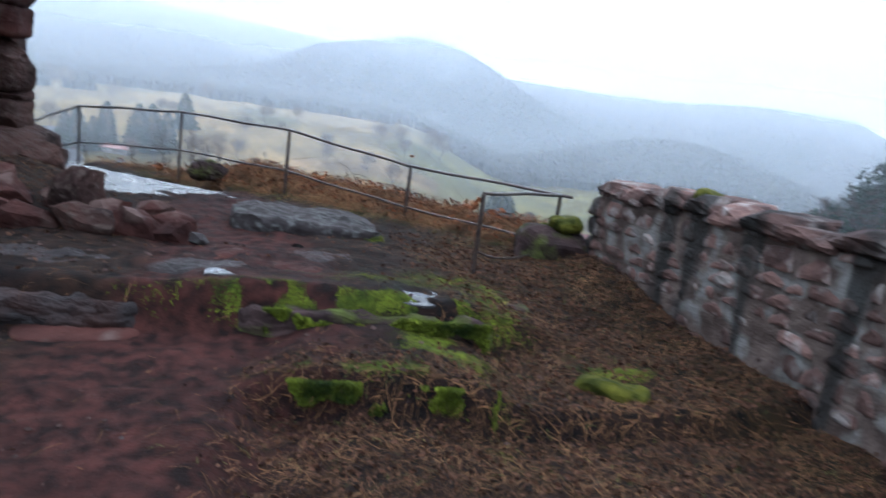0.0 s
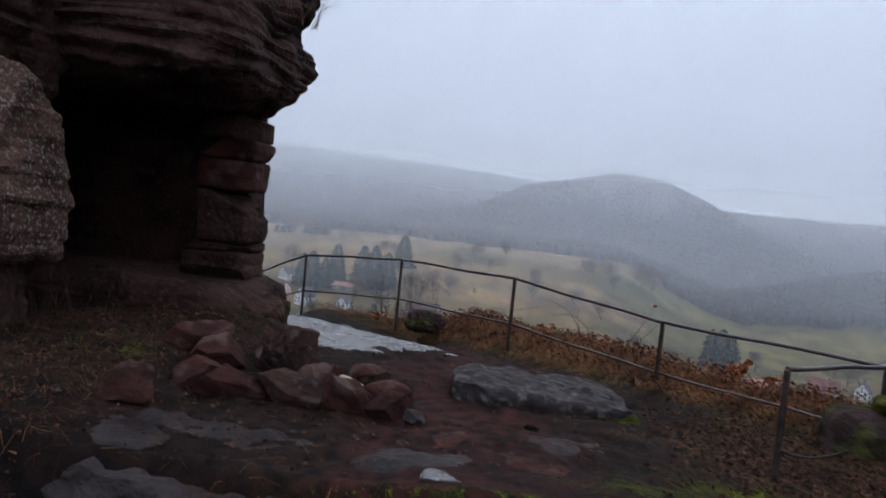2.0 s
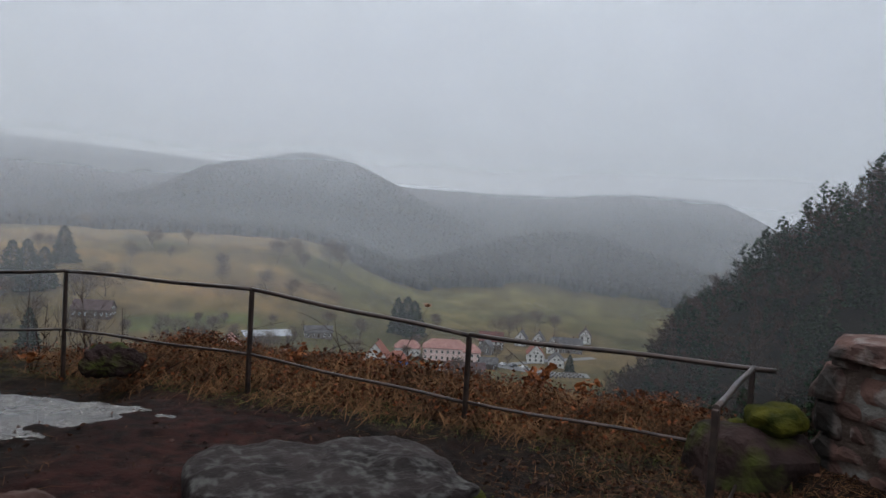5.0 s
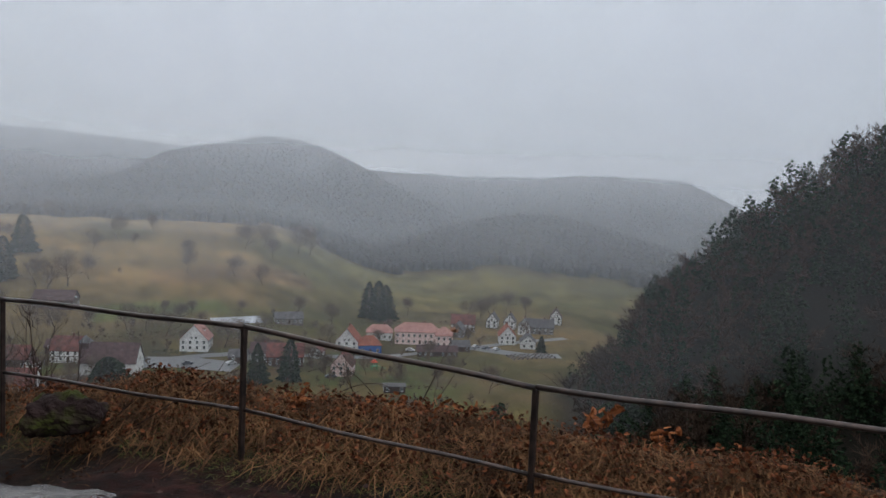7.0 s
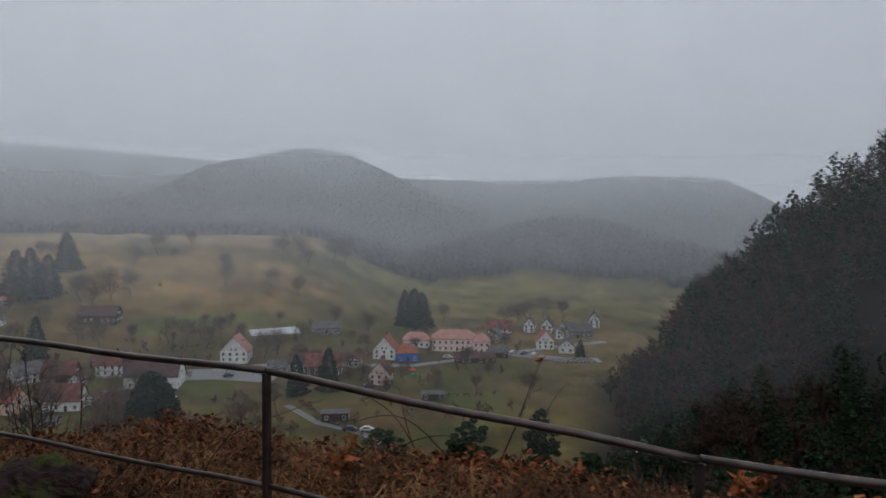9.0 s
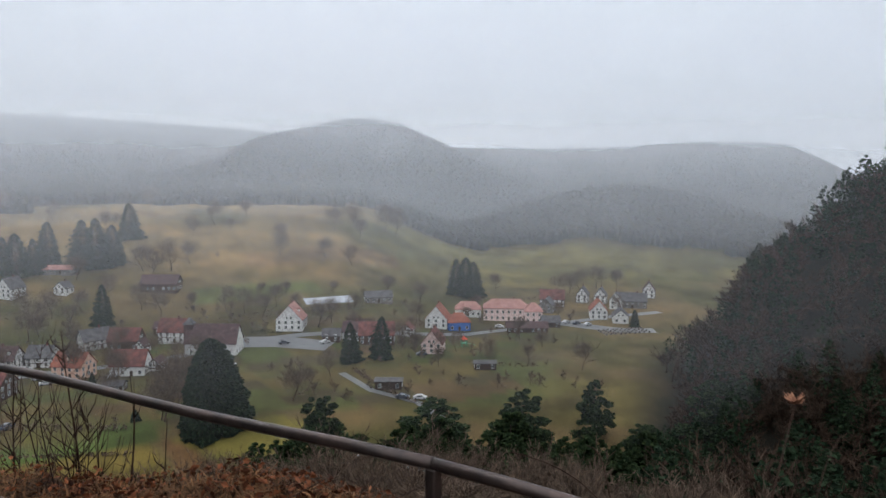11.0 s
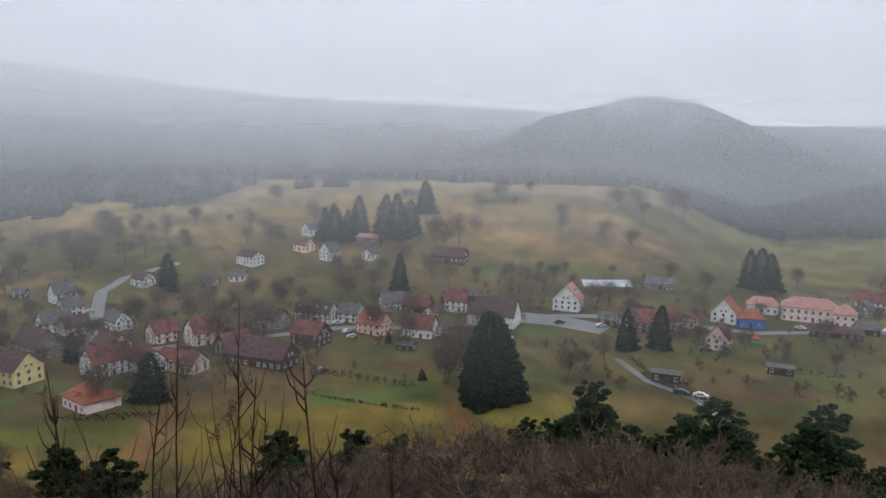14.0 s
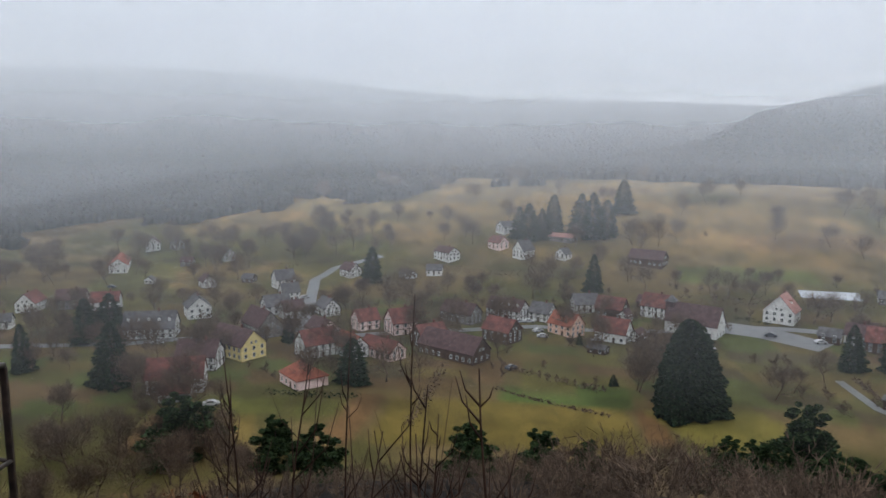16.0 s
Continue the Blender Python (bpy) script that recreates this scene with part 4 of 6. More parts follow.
def trunk_mesh(height, r, seed, mat):
    bm = bmesh.new()
    rnd = random.Random(seed)
    pts = [(rnd.uniform(-1, 1) * r * 0.5 * i / 5, rnd.uniform(-1, 1) * r * 0.5 * i / 5, height * i / 5 - 0.4) for i in range(6)]
    add_tube(bm, pts, [r * (1.25 - i * 0.21) for i in range(6)], 7)
    me = bpy.data.meshes.new("trunk")
    bm.to_mesh(me)
    bm.free()
    me.materials.append(mat)
    return me


def tree_kind(name, trunk, crown, label, category="tree", group=""):
    base = thing(name, pose(0, 0, -500), label, category, group)
    if trunk:
        shared("trunk", trunk, base)
    shared("crown", crown, base)
    return base


def plant(kind, x, y, size=1.0, turn=None, wide=1.0, label=""):
    ob = copy_thing(kind, pose(x, y, at_ground(x, y, 0.15 * size), 0, 0, random.uniform(0, 360) if turn is None else turn) @ Matrix.Diagonal((size * wide, size * wide, size, 1)))
    if label:
        ob["label"] = label
    return ob


fir_big = tree_kind("fir_tree", trunk_mesh(12, 0.45, 1, M_bark), fir_crown(25.5, 8.0, 26000, 1, M_needle, low=0.02, ragged=0.06, dome=0.95, fine=0.6), "tall dark green fir tree standing alone in a meadow", "tree")
fir_big.matrix_basis = pose(-22.8, 182.5, at_ground(-22.8, 182.5, 0.3))
fir = tree_kind("fir_tree", trunk_mesh(6, 0.25, 2, M_bark), fir_crown(10, 2.5, 3600, 2, M_needle, dome=0.6, ragged=0.12, fine=0.75), "dark green fir tree in the valley")
fir2 = tree_kind("fir_tree", trunk_mesh(6, 0.25, 3, M_bark), fir_crown(10, 2.3, 3400, 5, M_needle, ragged=0.15, dome=0.45, fine=0.75), "dark green fir tree in the valley")
pine = tree_kind("pine_tree", trunk_mesh(9, 0.24, 4, M_bark), pine_crown(11, 5.0, 11000, 3, M_pine, 0.045), "ragged dark green pine tree on the slope")
pine2 = tree_kind("pine_tree", trunk_mesh(9, 0.24, 5, M_bark), pine_crown(12, 4.6, 10500, 8, M_pine, 0.045), "ragged dark green pine tree on the slope")
def airy_crown(height, radius, seed, twigs, twig):
    """A leafless tree: forking limbs and a round haze of fine shoots, denser in clumps."""
    v, f = limbs(height, 0.75, seed, levels=2, bunch=6, first=0.25, thick=0.02)
    nr = np.random.default_rng(seed)
    hubs = unit(nr.normal(size=(26, 3))) * (nr.random(26) ** 0.45)[:, None] * np.array([radius, radius, height * 0.34]) * 0.8 + np.array([0, 0, height * 0.6])
    size = nr.uniform(0.28, 0.5, 26) * radius
    pick = nr.integers(0, 26, twigs)
    c = hubs[pick] + nr.normal(size=(twigs, 3)) * size[pick][:, None] * np.array([0.6, 0.6, 0.5])
    d = unit(unit(c - np.array([0, 0, height * 0.2])) + 0.5 * nr.normal(size=(twigs, 3)) + np.array([0, 0, 0.3]))
    ln = height * nr.uniform(0.04, 0.11, twigs)[:, None]
    side = unit(np.cross(d, nr.normal(size=(twigs, 3)))) * twig
    p = np.stack((c - side, c + side, c + d * ln + side * 0.3, c + d * ln - side * 0.3), 1).reshape(-1, 3)
    return np.concatenate((v, p)), np.concatenate((f, len(v) + np.arange(twigs * 4).reshape(-1, 4)))


bare = []
for k in range(4):
    v, f = airy_crown(10, (3.6, 4.4, 3.0, 4.0)[k], 40 + k, 1900, 0.026)
    bare.append(tree_kind("bare_tree", None, mesh_of("branches", v, f, M_winter), "leafless grey brown tree in the valley"))
bushes = []
for k in range(2):
    v, f = limbs(3.0, 1.0, 50 + k, levels=2, bunch=7, first=0.02, thick=0.02, twigs=900, twig=0.004)
    bushes.append(tree_kind("bare_bush", None, mesh_of("branches", v, f, M_winter), "leafless brown bush in a garden", "bush"))

for x, y, s, w in ((88.8, 356, 2.15, 1.15), (84, 358, 2.0, 1.1), (93, 357, 1.95, 1.1), (-104, 391, 2.7, 1.2), (-112, 396, 2.5, 1.2), (-97, 396, 2.2, 1.2), (-129, 397, 2.4, 1.0), (-138.7, 380, 2.3, 1.1),
                   (-146, 384, 2.0, 1.1), (-132, 384, 1.9, 1.1), (-81.5, 311, 1.8, 1.0), (-157, 187, 1.0, 1.0), (-190, 292, 1.9, 1.2), (-113, 163, 1.35, 1.4), (-215, 160, 1.7, 1.5), (-219, 153, 1.6, 1.4),
                   (-171, 127, 1.9, 1.1), (-205, 122, 1.5, 0.8), (-37, 230, 0.45, 1.2), (-66, 235, 0.45, 1.1), (-98, 440, 2.2, 1.2), (147, 277, 0.8, 1.0), (30, 248, 1.6, 1.0), (18, 245, 1.5, 1.1), (-45, 197, 0.35, 1.6)):
    plant(random.choice((fir, fir2)), x, y, s, wide=w)
for x, y, s, w, kind in ((4.4, 158, 1.45, 1.05, pine), (31, 154, 1.2, 1.5, pine2), (24, 148, 1.05, 1.2, pine), (51, 148, 1.45, 1.1, pine2), (46, 142, 1.3, 1.1, pine), (73.5, 158, 1.35, 0.75, pine2),
                         (78, 140, 0.95, 1.3, pine), (-40, 118, 0.9, 1.2, pine), (-52, 112, 1.0, 1.2, pine2), (-30, 114, 0.8, 1.1, pine), (15, 140, 0.8, 1.0, pine2), (62, 135, 1.0, 1.2, pine), (90, 132, 1.1, 1.2, pine2),
                         (-118, 104, 1.2, 1.3, pine), (-78, 100, 0.9, 1.1, pine2), (-95, 108, 1.1, 1.2, pine)):
    plant(kind, x, y, s * random.uniform(0.92, 1.08), wide=w * 1.22)
for k in range(18):
    a, r = radians(-6 + 2.2 * k), 138 + 14 * ((k * 0.618) % 1)
    plant((pine, pine2)[k % 2], r * math.sin(a), r * math.cos(a), 0.65 + 0.5 * ((k * 0.37) % 1), wide=1.2 + 0.4 * ((k * 0.71) % 1))
for x, y, s in ((96, 217, 1.4), (81, 230, 0.85), (-2.4, 205, 1.3), (2, 214, 1.1), (-35, 205, 1.5), (-40, 213, 1.6), (-38, 196, 1.3), (-105, 168, 1.5), (-96, 172, 1.4), (-118, 158, 1.2), (-148, 132, 1.5), (-156, 122, 1.6), (-165, 128, 1.4),
                (-140, 118, 1.3), (-188, 140, 1.6), (-180, 150, 1.5), (-170, 160, 1.6), (-176, 170, 1.4), (-160, 178, 1.0), (8, 295, 1.6), (14, 300, 1.5), (-16, 312, 1.5), (-24, 318, 1.6), (-32, 322, 1.5), (-10, 325, 1.4),
                (-60, 320, 1.6), (-70, 330, 1.5), (-95, 330, 1.4), (-105, 322, 1.6), (-120, 330, 1.4), (-88, 345, 1.5), (-74, 375, 2.0), (-66, 385, 2.1), (-80, 385, 2.0), (-58, 395, 1.7), (-170, 370, 1.8), (-180, 380, 1.8), (-190, 372, 1.6),
                (-150, 405, 1.7), (-165, 412, 1.8), (-200, 395, 1.8), (-215, 350, 1.5), (-240, 330, 1.7), (-255, 320, 1.6), (-262, 335, 1.8), (-275, 330, 1.7), (-290, 345, 1.8), (-300, 300, 1.6), (-260, 270, 1.5), (-275, 255, 1.4), (-245, 240, 1.4),
                (-310, 230, 1.5), (-330, 215, 1.6), (-240, 200, 1.5), (-222, 205, 1.4), (-232, 145, 1.5), (-245, 150, 1.4), (-210, 215, 1.2), (-150, 245, 1.3), (-140, 262, 1.5), (-132, 285, 1.4), (-118, 280, 1.2), (-160, 280, 1.4), (-170, 290, 1.3),
                (48, 232, 0.9), (40, 268, 1.2), (22, 282, 1.3), (52, 300, 1.2), (120, 300, 1.1), (150, 360, 1.6), (160, 368, 1.7), (172, 372, 1.8), (182, 366, 1.6), (142, 356, 1.5), (155, 310, 1.0), (60, 335, 1.4), (45, 345, 1.3), (110, 372, 1.4),
                (16, 398, 1.6), (30, 386, 1.4), (-10, 428, 1.6), (24, 455, 2.2), (36, 462, 2.0), (40, 440, 1.7), (60, 470, 2.4), (68, 476, 2.2), (-52, 470, 2.0), (-190, 500, 2.2), (-200, 506, 2.0), (-285, 470, 2.0), (-300, 478, 2.0), (-330, 440, 1.9), (-250, 480, 1.5)):
    plant(random.choice(bare), x, y, s * 0.9)
rnd = random.Random(77)
for k in range(230):
    a, r = radians(rnd.uniform(-58, 26)), rnd.uniform(200, 340)
    plant(rnd.choice(bushes), r * math.sin(a), r * math.cos(a), rnd.uniform(0.7, 1.9))
for k in range(46):
    a, r = radians(rnd.uniform(-63, -44)), rnd.uniform(128, 215)
    plant(rnd.choice(bare), r * math.sin(a), r * math.cos(a), rnd.uniform(0.7, 1.25))
for k in range(70):
    a, r = radians(rnd.uniform(-60, 24)), rnd.uniform(225, 345)
    plant(rnd.choice(bare), r * math.sin(a), r * math.cos(a), rnd.uniform(0.7, 1.15))
# trees round the houses and along the brook
for k in range(45):
    a, r = radians(rnd.uniform(-62, -6)), rnd.uniform(195, 330)
    plant(rnd.choice(bare), r * math.sin(a), r * math.cos(a), rnd.uniform(0.8, 1.5))
for k in range(60):
    a, r = radians(rnd.uniform(-64, -30)), rnd.uniform(400, 500)
    plant(rnd.choice(bare), r * math.sin(a), r * math.cos(a), rnd.uniform(1.0, 2.0))
for k in range(26):
    a, r = radians(rnd.uniform(-60, 8)), rnd.uniform(380, 560)
    plant(rnd.choice(bushes + bare), r * math.sin(a), r * math.cos(a), rnd.uniform(0.8, 1.6))
for k in range(9):
    plant(bushes[k % 2], -70 + k * 3.0, 196 - k * 0.7, 0.8)


def stuff_of(prototypes, places, name, mats, label, category):
    """Many plants too many to count, joined in one mesh: places hold x, y, size, width."""
    vs, fs, n0 = [], [], 0
    rng = np.random.default_rng(5)
    for k, (x, y, size, wide) in enumerate(places):
        v, f = prototypes[int(rng.integers(0, len(prototypes)))]
        a = rng.random() * 6.283
        c, s = math.cos(a), math.sin(a)
        p = v * np.array([size * wide, size * wide, size])
        p = np.stack((p[:, 0] * c - p[:, 1] * s + x, p[:, 0] * s + p[:, 1] * c + y, p[:, 2] + at_ground(x, y, 0.2)), 1)
        vs.append(p)
        fs.append(f + n0)
        n0 += len(v)
    return tagged(new(name, mesh_of(name, np.concatenate(vs), np.concatenate(fs), mats)), label, category, kind="stuff")


def arrays(me):
    v = np.empty(len(me.vertices) * 3, np.float32)
    me.vertices.foreach_get("co", v)
    f = np.empty(len(me.loops), np.int32)
    me.loops.foreach_get("vertex_index", f)
    return v.reshape(-1, 3), f.reshape(len(me.polygons), -1)


# woods of the near spur: pines and firs over bare trees
rnd = random.Random(12)
firs, bares = [], []
while len(firs) < 760 or len(bares) < 800:
    az, r = rnd.uniform(29, 70), rnd.uniform(75, 290)
    x, y = r * math.sin(radians(az)), r * math.cos(radians(az))
    if az < 31.5 + 1.2 * math.sin(r * 0.07) or beyond_edge(x, y) < 45:
        continue
    (firs if rnd.random() < 0.45 + 0.3 * (az > 42) and len(firs) < 760 else bares).append((x, y, rnd.uniform(0.75, 1.3), rnd.uniform(0.9, 1.3)))
proto = [arrays(fir_crown(11, 2.7, 300, 60 + k, M_needle)) for k in range(3)] + [arrays(pine_crown(12, 3.6, 380, 70 + k, M_pine)) for k in range(4)]
stuff_of(proto, firs, "evergreen_wood", M_needle, "dark evergreen wood covering the steep spur", "forest")
proto_bare = [limbs(10, 0.8, 80 + k, levels=2, bunch=6, twigs=330, twig=0.006) for k in range(4)]
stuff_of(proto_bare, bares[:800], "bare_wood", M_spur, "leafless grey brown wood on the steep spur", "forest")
# brushwood on the slope under the brink
brush = []
while len(brush) < 520:
    az, r = rnd.uniform(-62, 45), rnd.uniform(48, 122)
    x, y = r * math.sin(radians(az)), r * math.cos(radians(az))
    brush.append((x, y, rnd.uniform(0.6, 1.0) * (0.45 + 0.55 * float(step(-30, -8, az))), rnd.uniform(0.8, 1.2)))
proto_brush = [limbs(10, 0.5, 90 + k, levels=2, bunch=7, first=0.1, thick=0.012, twigs=420, twig=0.0035) for k in range(4)]
stuff_of(proto_brush, brush, "brushwood", M_winter, "leafless brown thicket on the slope below the rock", "forest")


def far_forest():
    rng = np.random.default_rng(9)
    n = 150000
    az = rng.uniform(-60, 56, n)
    r = np.sqrt(rng.uniform(500 ** 2, 1700 ** 2, n))
    x, y = r * np.sin(np.radians(az)), r * np.cos(np.radians(az))
    m1 = fbm(x, y, 55, 4, 31)
    edge = np.where(az < 9, 600 + 30 * m1, 545 + 20 * m1)
    edge = edge - 60 * (fbm(x, y, 80, 3, 41) > 0.22)
    keep = (r > edge) & (rng.random(n) < np.clip(1.2 - r / 2600, 0.4, 1))
    x, y, r, az = x[keep], y[keep], r[keep], az[keep]
    z = land(x, y)
    # nothing behind the crests
    order = np.lexsort((r, np.floor(az * 4)))
    x, y, r, z, az = x[order], y[order], r[order], z[order], az[order]
    rise, column = z / r, np.floor(az * 4)
    seen = np.ones(len(x), bool)
    for c in np.unique(column):
        k = np.nonzero(column == c)[0]
        seen[k] = rise[k] > np.maximum.accumulate(rise[k]) - 0.010
    x, y, z = x[seen], y[seen], z[seen]
    n = len(x)
    h, w = rng.uniform(6, 10.5, n), rng.uniform(3.4, 6.4, n)
    ring = np.arange(5) * 2 * math.pi / 5
    verts = np.empty((n, 11, 3))
    for k in range(5):
        for row, (fr, fz) in enumerate(((1.0, -0.15), (0.8, 0.62))):
            verts[:, row * 5 + k] = np.stack((x + w * fr * np.cos(ring[k] + row) * rng.uniform(0.7, 1.2, n), y + w * fr * np.sin(ring[k] + row) * rng.uniform(0.7, 1.2, n), z + h * fz * rng.uniform(0.85, 1.1, n)), 1)
    verts[:, 10] = np.stack((x, y, z + h), 1)
    f = []
    for k in range(5):
        k2 = (k + 1) % 5
        f += [(k, k2, 5 + k2), (k, 5 + k2, 5 + k), (5 + k, 5 + k2, 10)]
    faces = (np.arange(n)[:, None, None] * 11 + np.array(f)[None]).reshape(-1, 3)
    tagged(new("far_woods", mesh_of("far_woods", verts.reshape(-1, 3), faces, M_forest, True)), "dim grey woods on the misty hills", "forest", kind="stuff")


far_forest()


# ---- houses of the village ----
def window_meshes(w, h):
    bm = bmesh.new()
    for x0, x1, z0, z1 in ((-w / 2 - 0.08, -w / 2, 0, h), (w / 2, w / 2 + 0.08, 0, h), (-w / 2 - 0.08, w / 2 + 0.08, h, h + 0.08), (-w / 2 - 0.12, w / 2 + 0.12, -0.1, 0), (-0.03, 0.03, 0, h)):
        add_box(bm, x0, x1, -0.07, 0.02, z0, z1)
    fr = bpy.data.meshes.new("frame")
    bm.to_mesh(fr)
    bm.free()
    fr.materials.append(M_white)
    bm = bmesh.new()
    add_box(bm, -w / 2, w / 2, -0.03, 0.02, 0, h)
    pn = bpy.data.meshes.new("pane")
    bm.to_mesh(pn)
    bm.free()
    pn.materials.append(M_pane)
    return fr, pn


WINDOW = window_meshes(1.05, 1.4)
SMALL_WINDOW = window_meshes(0.8, 0.95)


def house(x, y, long, deep, eave, ridge, turn, walls, roof, label, timber=False, name="house", floors=2, chimney=True, hip=0.0, columns=0, dormers=0, base_wall=None):
    """A house with its ridge along its own x; deep across it. eave and ridge are heights."""
    h = thing(name, pose(x, y, at_ground(x, y), 0, 0, turn) @ Matrix.Scale(0.88, 4), label, name.replace("_", " "))
    L, D = long / 2, deep / 2
    bm = bmesh.new()
    lo = [bm.verts.new(c) for c in ((-L, -D, -1.5), (L, -D, -1.5), (L, D, -1.5), (-L, D, -1.5))]
    up = [bm.verts.new(c) for c in ((-L, -D, eave), (L, -D, eave), (L, D, eave), (-L, D, eave))]
    top = ridge - 0.15
    g = [bm.verts.new((-L + hip * 0.99, 0, top)), bm.verts.new((L - hip * 0.99, 0, top))]
    for k in range(4):
        if k in (1, 3):
            continue
        bm.faces.new((lo[k], lo[(k + 1) % 4], up[(k + 1) % 4], up[k]))
    bm.faces.new((lo[1], lo[2], up[2], g[1], up[1]))
    bm.faces.new((lo[3], lo[0], up[0], g[0], up[3]))
    bm.faces.new((up[0], up[1], g[1], g[0]))
    bm.faces.new((up[2], up[3], g[0], g[1]))
    part("wall", bm, walls, h)
    if base_wall:
        bm = bmesh.new()
        add_box(bm, -L - 0.04, L + 0.04, -D - 0.04, D + 0.04, -1.5, 1.0)
        part("plinth", bm, base_wall, h)
    # roof of two (or four) thick slopes with overhanging eaves
    bm = bmesh.new()
    o, t = 0.45, 0.22
    k = (ridge - eave) / D
    ez = eave - o * k
    for lift in (0.0, t):
        e = [(-L - o, -D - o, ez + lift), (L + o, -D - o, ez + lift), (L + o, D + o, ez + lift), (-L - o, D + o, ez + lift), (-L - o + (hip + o if hip else 0), 0, ridge + lift), (L + o - (hip + o if hip else 0), 0, ridge + lift)]
        vs = [bm.verts.new(c) for c in e]
        fl = ((0, 1, 5, 4), (2, 3, 4, 5)) + (((1, 2, 5), (3, 0, 4)) if hip else ())
        for f in fl:
            bm.faces.new([vs[i] for i in (f if lift else f[::-1])])
        if lift == 0:
            first = vs
    loop = (0, 1, 2, 3) if hip else (0, 1, 5, 2, 3, 4)
    for i in range(len(loop)):
        a, b = loop[i], loop[(i + 1) % len(loop)]
        bm.faces.new((first[a], first[b], vs[b], vs[a]))
    part("roof", bm, roof, h)
    if chimney:
        bm = bmesh.new()
        add_box(bm, L * 0.3, L * 0.3 + 0.6, -0.3, 0.3, ridge - 0.8, ridge + 1.2)
        add_box(bm, L * 0.3 - 0.07, L * 0.3 + 0.67, -0.37, 0.37, ridge + 1.2, ridge + 1.32)
        part("chimney", bm, M_roof_red, h)
    # windows: rows on the long sides and on the gables
    cols = columns or max(2, int(long / 2.8))
    step_z = (eave - 0.3) / floors

    def window(px, py, pz, rot, small=False):
        fr, pn = SMALL_WINDOW if small else WINDOW
        m = pose(px, py, pz, 0, 0, rot)
        w = shared("window", fr, h, m)
        shared("pane", pn, w)

    for fl in range(floors):
        z = 0.75 + fl * step_z
        for c in range(cols):
            u = -L + long * (c + 0.5) / cols
            if fl == 0 and c == cols // 2 and cols > 2:
                bm = bmesh.new()
                add_box(bm, u - 0.55, u + 0.55, -D - 0.06, -D + 0.02, 0, 2.1)
                part("door", bm, M_timber, h)
                window(u, D, z, 180)
                continue
            window(u, -D, z, 0)
            window(u, D, z, 180)
        if not hip:
            gc = max(2, int(deep / 3.0))
            for c in range(gc):
                v = -D + deep * (c + 0.5) / gc
                window(L, v, z, 90)
                window(-L, v, z, -90)
    if not hip and ridge - eave > 2.4:
        for v in ((-1.0, 1.0) if deep > 7 else (0,)):
            window(L, v, eave + 0.35, 90, True)
            window(-L, v, eave + 0.35, -90, True)
    for c in range(dormers):
        u = -L + long * (c + 0.5) / dormers
        bm = bmesh.new()
        zc = (eave + ridge) / 2
        yc = -D * 0.5
        add_box(bm, u - 0.55, u + 0.55, yc - 0.7, yc + 0.6, zc - 0.6, zc + 0.7)
        d = part("dormer", bm, walls, h)
        bm = bmesh.new()
        for s in (-1, 1):
            vs = [bm.verts.new(q) for q in ((u, yc - 0.9, zc + 1.25), (u, yc + 1.2, zc + 1.25), (u + s * 0.85, yc + 1.2, zc + 0.55), (u + s * 0.85, yc - 0.9, zc + 0.55))]
            bm.faces.new(vs)
        bmesh.ops.solidify(bm, geom=bm.faces[:], thickness=0.12)
        part("dormer_roof", bm, roof, d)
    if timber:
        b = 0.11

        def beams(rot, half, height, gable):
            bm = bmesh.new()

            def beam(u0, z0, u1, z1):
                d = Vector((u1 - u0, z1 - z0))
                nrm = Vector((-d.y, d.x)).normalized() * b
                pts = [(u0 + nrm.x, z0 + nrm.y), (u0 - nrm.x, z0 - nrm.y), (u1 - nrm.x, z1 - nrm.y), (u1 + nrm.x, z1 + nrm.y)]
                f0 = [bm.verts.new((p[0], -0.045, p[1])) for p in pts]
                f1 = [bm.verts.new((p[0], 0.02, p[1])) for p in pts]
                bm.faces.new(f0[::-1])
                for i in range(4):
                    bm.faces.new((f0[i], f0[(i + 1) % 4], f1[(i + 1) % 4], f1[i]))

            n = max(3, int(2 * half / 1.9))
            for z in (0.1, step_z, eave - 0.1):
                beam(-half, z, half, z)
            for i in range(n + 1):
                u = -half + 2 * half * i / n
                beam(u, 0.1, u, eave)
            beam(-half, 0.1, -half + 2 * half / n, step_z)
            beam(half, 0.1, half - 2 * half / n, step_z)
            beam(-half, eave - 0.1, -half + 2 * half / n, step_z)
            beam(half, eave - 0.1, half - 2 * half / n, step_z)
            if gable:
                beam(-half, eave, 0, ridge - 0.2)
                beam(half, eave, 0, ridge - 0.2)
                beam(-half * 0.45, eave + (ridge - eave) * 0.5, half * 0.45, eave + (ridge - eave) * 0.5)
                beam(0, eave, 0, ridge - 0.3)
            return bm

        for rot, half, off, gable in ((0, L, D, False), (180, L, D, False), (90, D, L, True), (-90, D, L, True)):
            ob = part("timber_frame", beams(rot, half, eave, gable), M_timber, h)
            r = radians(rot)
            ob.matrix_basis = pose(math.sin(r) * off, -math.cos(r) * off, 0, 0, 0, rot)
    return h


